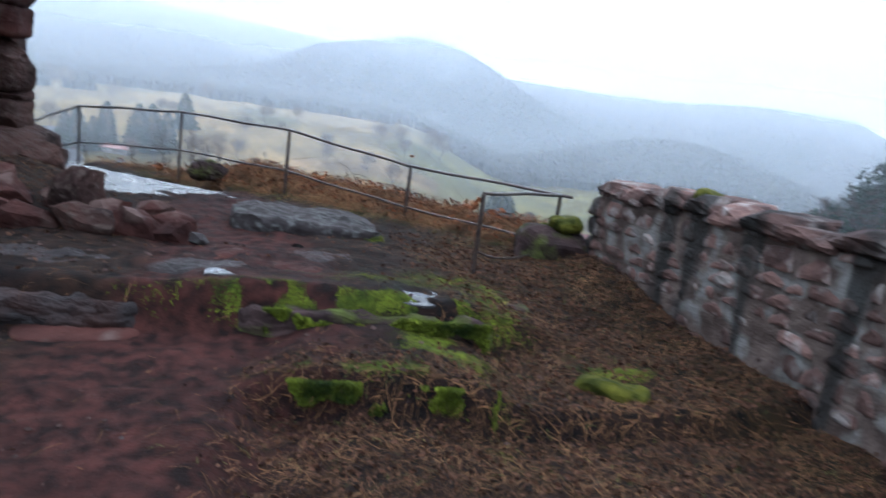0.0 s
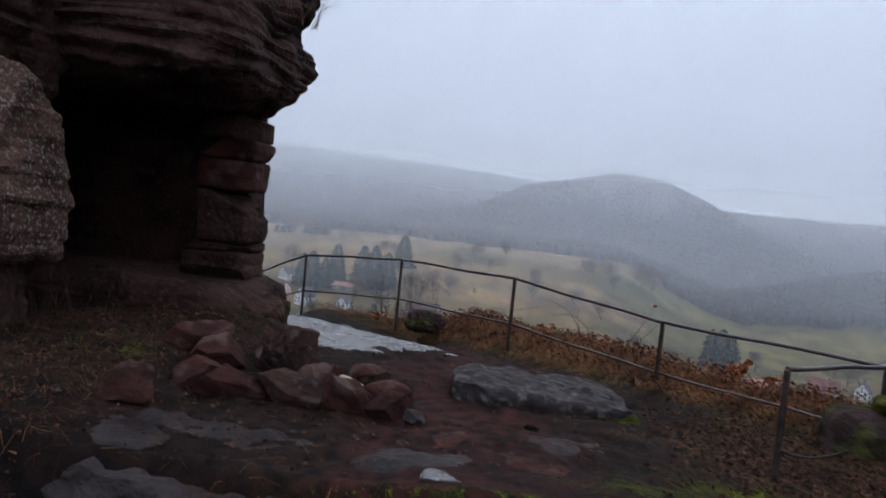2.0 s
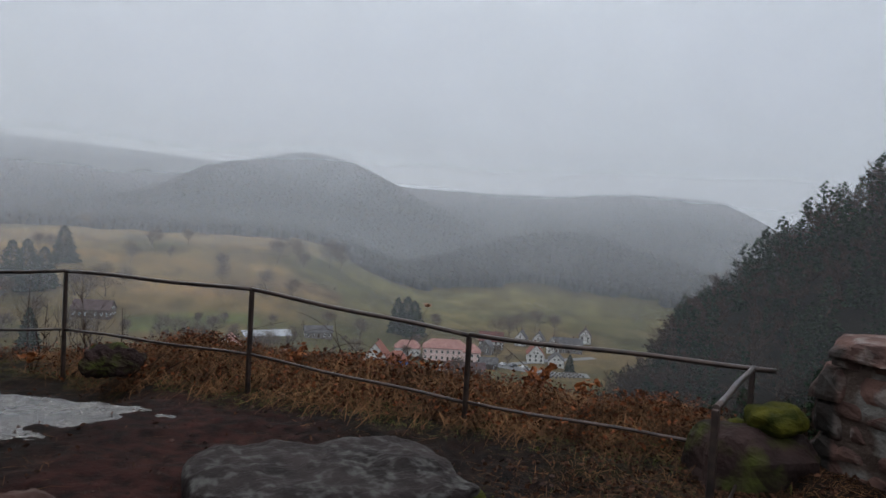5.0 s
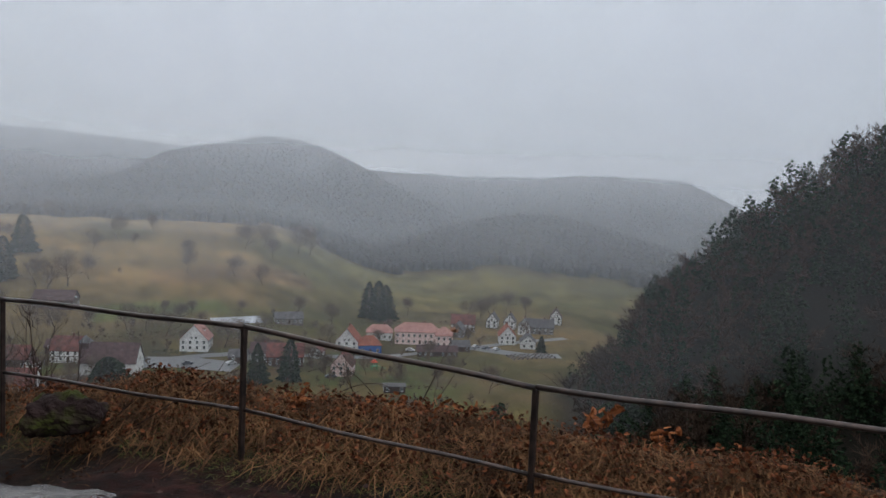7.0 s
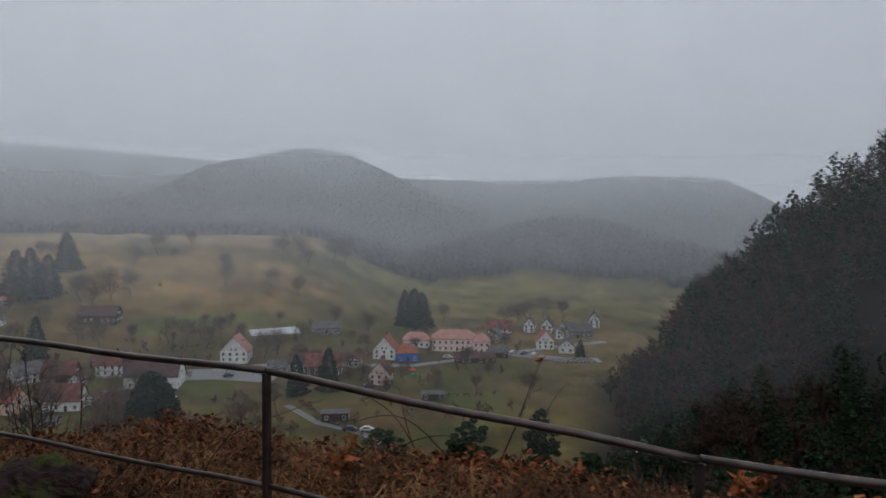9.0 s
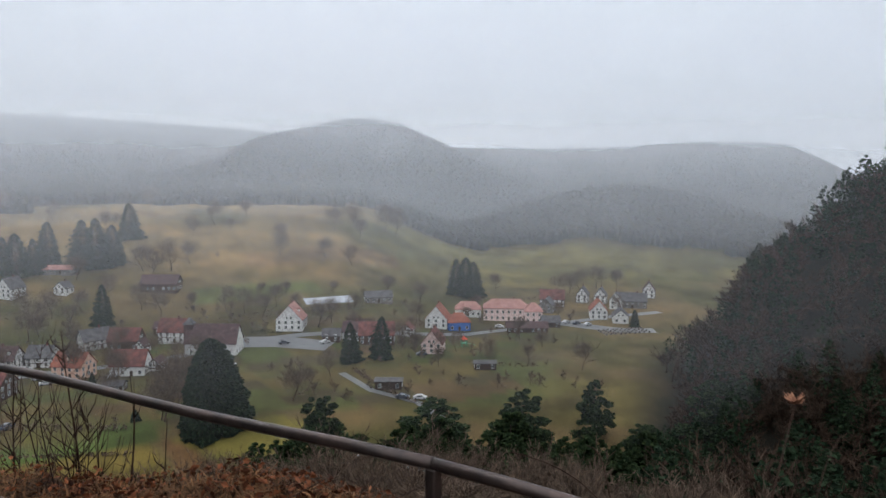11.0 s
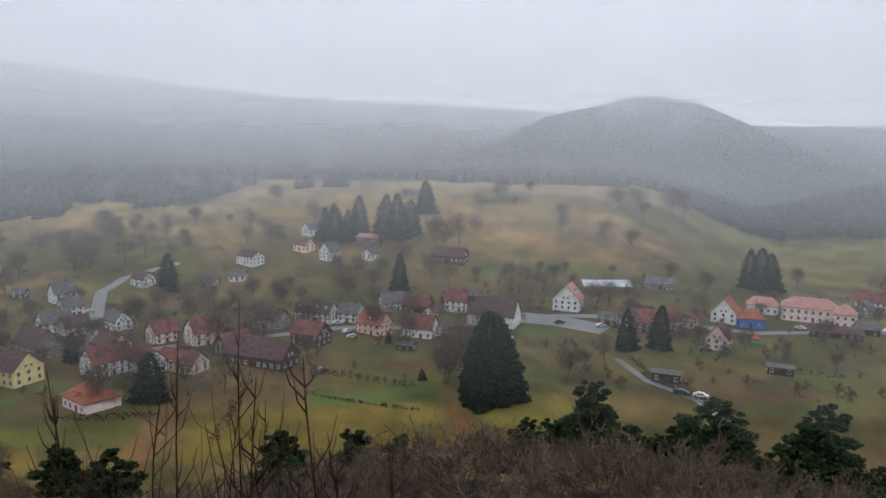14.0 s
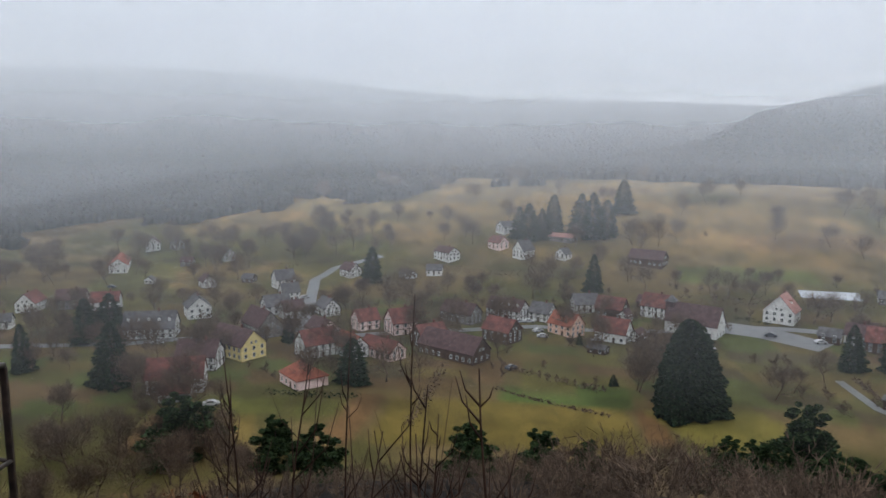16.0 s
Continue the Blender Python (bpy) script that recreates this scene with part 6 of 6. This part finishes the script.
bramble((-0.7, 0.6, 0.1), (0.35, 0.9, 0.5), 0.06, 1)
bramble((-0.9, 0.9, 0.05), (-0.2, 1.1, 0.42), 0.05, 2)
bramble((0.5, 0.6, 0.0), (1.2, 0.4, 0.28), 0.2, 3)
bramble((1.0, 0.55, 0.05), (0.45, 0.7, 0.62), 0.12, 4)
bramble((1.3, 0.35, 0.0), (1.95, 0.75, 0.55), 0.05, 5)
bramble((2.6, -0.4, -0.05), (2.2, 0.1, 0.5), 0.1, 6)
bramble((2.9, -0.9, -0.05), (3.1, -0.5, 0.35), 0.05, 7)


def leaf_sprig(x, y, z, height, seed, leaves=26, size=0.05, label="upright twig with curled rust red dead leaves"):
    rnd = random.Random(seed)
    base = thing("leafy_twig", pose(x, y, z), label, "twig")
    bm = bmesh.new()
    tops = []
    for k in range(4):
        a = rnd.uniform(0, 6.28)
        e = Vector((math.cos(a) * 0.09, math.sin(a) * 0.09, height * rnd.uniform(0.6, 1.0)))
        add_tube(bm, (Vector((0, 0, -0.1)), e * 0.5, e), (0.005, 0.0035, 0.002), 5)
        tops.append(e)
    part("stem", bm, M_twig, base)
    for k in range(leaves):
        e = rnd.choice(tops) * rnd.uniform(0.55, 1.05)
        bm = bmesh.new()
        s = size * rnd.uniform(0.6, 1.2)
        curl = rnd.uniform(0.2, 0.7)
        rows = [(-0.5, 0.05, 0.0), (-0.25, 0.22, 0.04), (0.05, 0.3, 0.10), (0.3, 0.2, 0.22), (0.55, 0.03, 0.4)]
        ring = []
        for u, w, c in rows:
            ring.append([bm.verts.new((u * s * 1.6, sgn * w * s * 1.5, c * s * curl * 2 + abs(sgn) * w * s * curl)) for sgn in (-1, 0, 1)])
        for r0, r1 in zip(ring, ring[1:]):
            for i in range(2):
                bm.faces.new((r0[i], r0[i + 1], r1[i + 1], r1[i]))
        ob = part("leaf", bm, M_oakleaf, base)
        ob.matrix_basis = pose(e.x + rnd.uniform(-0.04, 0.04), e.y + rnd.uniform(-0.04, 0.04), e.z + rnd.uniform(-0.03, 0.03), rnd.uniform(0, 360), rnd.uniform(-60, 60), rnd.uniform(0, 360))
    return base


leaf_sprig(0.45, 0.62, 0.0, 0.34, 1, 30)
leaf_sprig(1.12, 0.42, -0.05, 0.36, 2, 30)
leaf_sprig(1.62, 0.15, -0.02, 0.26, 3, 26)
leaf_sprig(2.55, -0.25, 0.0, 0.34, 4, 34, 0.06)
leaf_sprig(-2.1, 1.9, -0.2, 0.2, 5, 18)
leaf_sprig(2.05, -0.15, -0.05, 0.22, 6, 20)
leaf_sprig(0.1, 0.75, -0.02, 0.26, 7, 24)
leaf_sprig(0.85, 0.25, 0.0, 0.3, 8, 28)
leaf_sprig(1.4, 0.3, -0.05, 0.4, 9, 34)
leaf_sprig(2.85, -0.6, 0.0, 0.3, 10, 26)
bramble((0.9, 0.5, 0.0), (0.75, 0.75, 0.6), 0.15, 8)
bramble((1.2, 0.45, 0.0), (0.5, 0.55, 0.45), 0.2, 9)
bramble((-0.35, 0.75, 0.05), (-0.05, 0.85, 0.5), 0.08, 10)


def seed_head(x, y, z, foot):
    """A dead flower head on its slanting stalk."""
    base = thing("dead_flower", pose(*foot), "withered brown flower head on a slanting stalk", "plant")
    tip = Vector((x, y, z)) - Vector(foot)
    bm = bmesh.new()
    add_tube(bm, (Vector((0, 0, -0.1)), tip * 0.5 + Vector((0.03, 0, -0.02)), tip), (0.006, 0.0045, 0.003), 6)
    part("stalk", bm, M_twig, base)
    rnd = random.Random(3)
    for k in range(16):
        bm = bmesh.new()
        a = k * 2.4
        d = Vector((math.cos(a), math.sin(a), rnd.uniform(0.0, 0.9))).normalized() * rnd.uniform(0.035, 0.065)
        s = d.cross(Vector((0, 0, 1))).normalized() * 0.012
        vs = [bm.verts.new(c) for c in (tip, tip + d * 0.5 + s, tip + d + Vector((0, 0, 0.015)), tip + d * 0.5 - s)]
        bm.faces.new(vs)
        part("petal", bm, M_pale_leaf, base)


M_pale_leaf = material("withered_petal", (0.14, 0.06, 0.035), (0.30, 0.15, 0.09), 40.0, 0.85, 0.0)
seed_head(1.763, 0.825, 0.672, (1.25, 0.5, 0.0))

for k, (x, y, z, h) in enumerate(((-2.62, -0.5, 3.62, 0.3), (-2.7, -0.7, 3.6, 0.25))):
    bm = bmesh.new()
    rnd = random.Random(k)
    for i in range(9):
        add_tube(bm, (Vector((rnd.uniform(-0.06, 0.06), rnd.uniform(-0.06, 0.06), -0.05)), Vector((0.06 + rnd.uniform(-0.05, 0.1), rnd.uniform(-0.1, 0.1), h * 0.6)), Vector((0.12 + rnd.uniform(-0.05, 0.18), rnd.uniform(-0.15, 0.15), h))), (0.003, 0.002, 0.001), 4)
    ob = part("grass_tuft", bm, M_straw)
    ob.matrix_basis = pose(x, y, z)
    tagged(ob, "thin dry grass tuft hanging on the rock edge", "grass")
for k in range(14):
    x, y = -3.2 - 0.9 * ((k * 0.37) % 1), -3.9 + 1.4 * ((k * 0.61) % 1)
    shrub(x, y, at_ground(x, y) + 0.35 + 0.25 * ((k * 0.53) % 1), 2, 30 + k, "dry weed stalks at the foot of the rock", 0.1, 0.004, 3)["category"] = "weed"


# ---- roads and open places in the village ----
def strip(name, points, width, mat, label, category, lift=0.12):
    """A ribbon laid on the ground through points of the plan."""
    pts = []
    for a, b in zip(points, points[1:]):
        n = max(2, int(math.hypot(b[0] - a[0], b[1] - a[1]) / 4))
        pts += [(a[0] + (b[0] - a[0]) * i / n, a[1] + (b[1] - a[1]) * i / n) for i in range(n)]
    pts.append(points[-1])
    v, f = [], []
    for i, p in enumerate(pts):
        a, b = pts[max(i - 1, 0)], pts[min(i + 1, len(pts) - 1)]
        d = Vector((b[0] - a[0], b[1] - a[1])).normalized()
        for s in (-1, 0, 1):
            x, y = p[0] - d.y * s * width / 2, p[1] + d.x * s * width / 2
            v.append((x, y, at_ground(x, y) + lift))
        if i:
            k = i * 3
            f += [(k - 3, k, k + 1, k - 2), (k - 2, k + 1, k + 2, k - 1)]
    return tagged(new(name, mesh_of(name, v, f, mat, True)), label, category, kind="structure")


strip("road", ((-250, 128), (-205, 158), (-168, 202), (-145, 203), (-112, 229), (-86, 250), (-52, 263), (-20, 281), (20, 288), (70, 279), (120, 293), (175, 305)), 5.0, M_asphalt, "wet grey village street between the houses", "road")
strip("road", ((-162, 203), (-189, 239), (-221, 285), (-226, 309), (-212, 336)), 5.5, M_asphalt, "wet grey side street running uphill", "road", 0.16)
strip("pavement", ((-24, 281), (-8, 277), (12, 268)), 13, M_asphalt, "wide wet grey yard beside the street", "yard", 0.2)
strip("road", ((14, 232), (22, 208), (34, 193), (38, 178)), 2.6, M_asphalt, "narrow track beside the huts", "road", 0.16)
strip("water", ((3, 330), (14, 332), (26, 334)), 9, M_water, "pale pond reflecting the grey sky", "pond", 0.4)
strip("pavement", ((118, 292), (138, 272), (152, 268)), 9, M_asphalt, "grey yard with parked cars and graves", "yard", 0.2)


# ---- cars ----
def car_kind(mat, label):
    c = thing("car", pose(0, 0, -400), label, "car")
    bm = bmesh.new()
    prof = ((-2.1, 0.35), (-2.1, 0.85), (-1.95, 0.98), (-1.5, 1.02), (-0.9, 1.45), (0.6, 1.48), (1.25, 1.0), (1.95, 0.85), (2.1, 0.7), (2.1, 0.35))
    left, right = ([bm.verts.new((x, s * 0.85, z)) for x, z in prof] for s in (-1, 1))
    bm.faces.new(left)
    bm.faces.new(right[::-1])
    for i in range(len(prof)):
        j = (i + 1) % len(prof)
        bm.faces.new((left[j], left[i], right[i], right[j]))
    part("body", bm, mat, c)
    bm = bmesh.new()
    add_box(bm, -0.95, 0.7, -0.87, 0.87, 1.05, 1.36)
    part("side_windows", bm, M_pane, c, "dark side windows")
    for x in (-1.3, 1.3):
        for y in (-0.8, 0.8):
            bm = bmesh.new()
            add_tube(bm, ((x, y - 0.1, 0.33), (x, y + 0.1, 0.33)), 0.33, 12)
            part("wheel", bm, M_rubber, c)
    return c


white_car, dark_car = car_kind(M_carwhite, "white car parked in the village"), car_kind(M_cardark, "dark car parked in the village")
for x, y, t, kind in ((-84, 242, 60, white_car), (-80, 236, 20, white_car), (-95, 252, 30, white_car), (-92, 254, 30, white_car), (10, 272, 25, white_car), (-6, 274, 10, dark_car), (-25, 245, -10, dark_car), (-24, 248, 20, white_car), (120, 291, 30, white_car),
                      (124, 288, 30, dark_car), (128, 285, 30, white_car), (35, 196, -15, white_car), (30, 198, -15, dark_car), (-134, 128, 40, white_car), (-168, 197, 30, dark_car), (-200, 250, 60, white_car), (-150, 204, 10, dark_car), (-195, 163, 40, white_car),
                      (-77, 197, 70, dark_car), (-300, 225, 20, dark_car), (45, 248, 0, dark_car), (88, 290, -20, white_car)):
    copy_thing(kind, pose(x, y, at_ground(x, y) + 0.1, 0, 0, t))
for kind in (white_car, dark_car):
    kind.matrix_basis = pose(*((-62, 243, at_ground(-62, 243) + 0.1) if kind is white_car else (-120, 226, at_ground(-120, 226) + 0.15)), 0, 0, 35)


# ---- hedges, fences, graves and the playground ----
def hedge(points, height, width, seed, mat, label):
    rng = np.random.default_rng(seed)
    c = []
    for a, b in zip(points, points[1:]):
        n = int(math.hypot(b[0] - a[0], b[1] - a[1]) * 9)
        t = rng.random(n)
        x, y = a[0] + (b[0] - a[0]) * t + rng.normal(0, width / 3, n), a[1] + (b[1] - a[1]) * t + rng.normal(0, width / 3, n)
        c.append(np.stack((x, y, land(x, y) + rng.random(n) * height), 1))
    c = np.concatenate(c)
    d = unit(rng.normal(size=c.shape) + np.array([0, 0, 0.6]))
    v, f = spray(c, d, rng.uniform(0.4, 0.9, len(c)), rng.uniform(0.12, 0.3, len(c)), rng)
    tagged(new("hedge", mesh_of("hedge", v, f, mat)), label, "hedge")


GREY_HEDGE = "clipped dark hedge between gardens"
for k, (pts, h, w, mat) in enumerate((((( -128, 142), (-112, 148), (-104, 152)), 1.6, 1.6, M_needle), (((-150, 126), (-138, 120), (-128, 118)), 1.8, 2.0, M_needle), (((-20, 292), (-6, 288)), 1.6, 1.4, M_needle), (((-46, 280), (-24, 292)), 1.6, 1.4, M_needle),
                                      (((-74, 178), (-40, 172)), 0.9, 1.0, M_winter), (((-78, 196), (-46, 190)), 1.8, 1.8, M_winter), (((-95, 186), (-84, 150), (-82, 140)), 2.4, 2.6, M_winter), (((-130, 128), (-112, 110)), 2.2, 2.5, M_winter),
                                      (((-240, 180), (-200, 150)), 2.0, 2.2, M_winter), (((18, 236), (26, 206), (40, 180)), 1.2, 1.2, M_winter), (((-300, 190), (-250, 170), (-235, 150)), 2.6, 3.0, M_winter), (((60, 232), (82, 224)), 1.4, 1.6, M_winter),
                                      (((-200, 330), (-140, 320), (-90, 330)), 3.0, 4.0, M_winter), (((-60, 310), (-10, 312), (60, 330)), 3.0, 4.0, M_winter), (((90, 340), (150, 352)), 2.6, 3.0, M_winter), (((10, 400), (60, 420)), 3.0, 3.5, M_winter),
                                      (((-340, 320), (-260, 300), (-230, 320)), 3.2, 4.0, M_winter), (((-160, 265), (-130, 275), (-100, 285)), 3.0, 4.0, M_winter), (((-250, 215), (-225, 235), (-210, 260)), 3.0, 4.0, M_winter)), 1):
    hedge(pts, h, w, k, mat, GREY_HEDGE if mat is M_needle else "leafless brown hedge between fields and gardens")
bm = bmesh.new()
add_box(bm, -0.4, 0.4, -0.1, 0.1, 0, 0.9)
bmesh.ops.bevel(bm, geom=[e for e in bm.edges if abs(e.verts[0].co.y - e.verts[1].co.y) > 0.1 and e.verts[0].co.z > 0.5], offset=0.2, segments=2, affect="EDGES")
add_box(bm, -0.5, 0.5, -0.2, 1.6, -0.2, 0.12)
grave = tagged(part("gravestone", bm, M_greyw), "grey gravestone in the village churchyard", "gravestone", "churchyard graves")
grave.matrix_basis = pose(130, 271, at_ground(130, 271), 0, 0, -20)
for k in range(40):
    x, y = 128 + (k % 10) * 2.2, 265 + (k // 10) * 2.6 + 0.3 * (k % 3)
    copy_thing(grave, pose(x, y, at_ground(x, y) + 0.1, 0, 0, -20 + (k * 7) % 9))
play = thing("play_tower", pose(64, 259, at_ground(64, 259)), "red and green wooden play tower with a slide", "playground tower")
bm = bmesh.new()
for sx in (-1, 1):
    for sy in (-1, 1):
        add_box(bm, sx - 0.08, sx + 0.08, sy - 0.08, sy + 0.08, -0.2, 3.0)
part("posts", bm, M_green, play)
bm = bmesh.new()
vs = [bm.verts.new(c) for c in ((-1.3, -1.3, 3), (1.3, -1.3, 3), (1.3, 1.3, 3), (-1.3, 1.3, 3), (0, 0, 4.4))]
bm.faces.new(vs[3::-1])
for i in range(4):
    bm.faces.new((vs[i], vs[(i + 1) % 4], vs[4]))
part("roof", bm, M_redpaint, play, "red pyramid roof")
bm = bmesh.new()
add_box(bm, -1, 1, -1, 1, 1.4, 1.55)
part("platform", bm, M_green, play)
bm = bmesh.new()
vs = [bm.verts.new(c) for c in ((1, -0.4, 1.5), (1, 0.4, 1.5), (5, 0.4, 0.2), (5, -0.4, 0.2))]
bm.faces.new(vs)
bmesh.ops.solidify(bm, geom=bm.faces[:], thickness=0.15)
part("slide", bm, M_green, play)
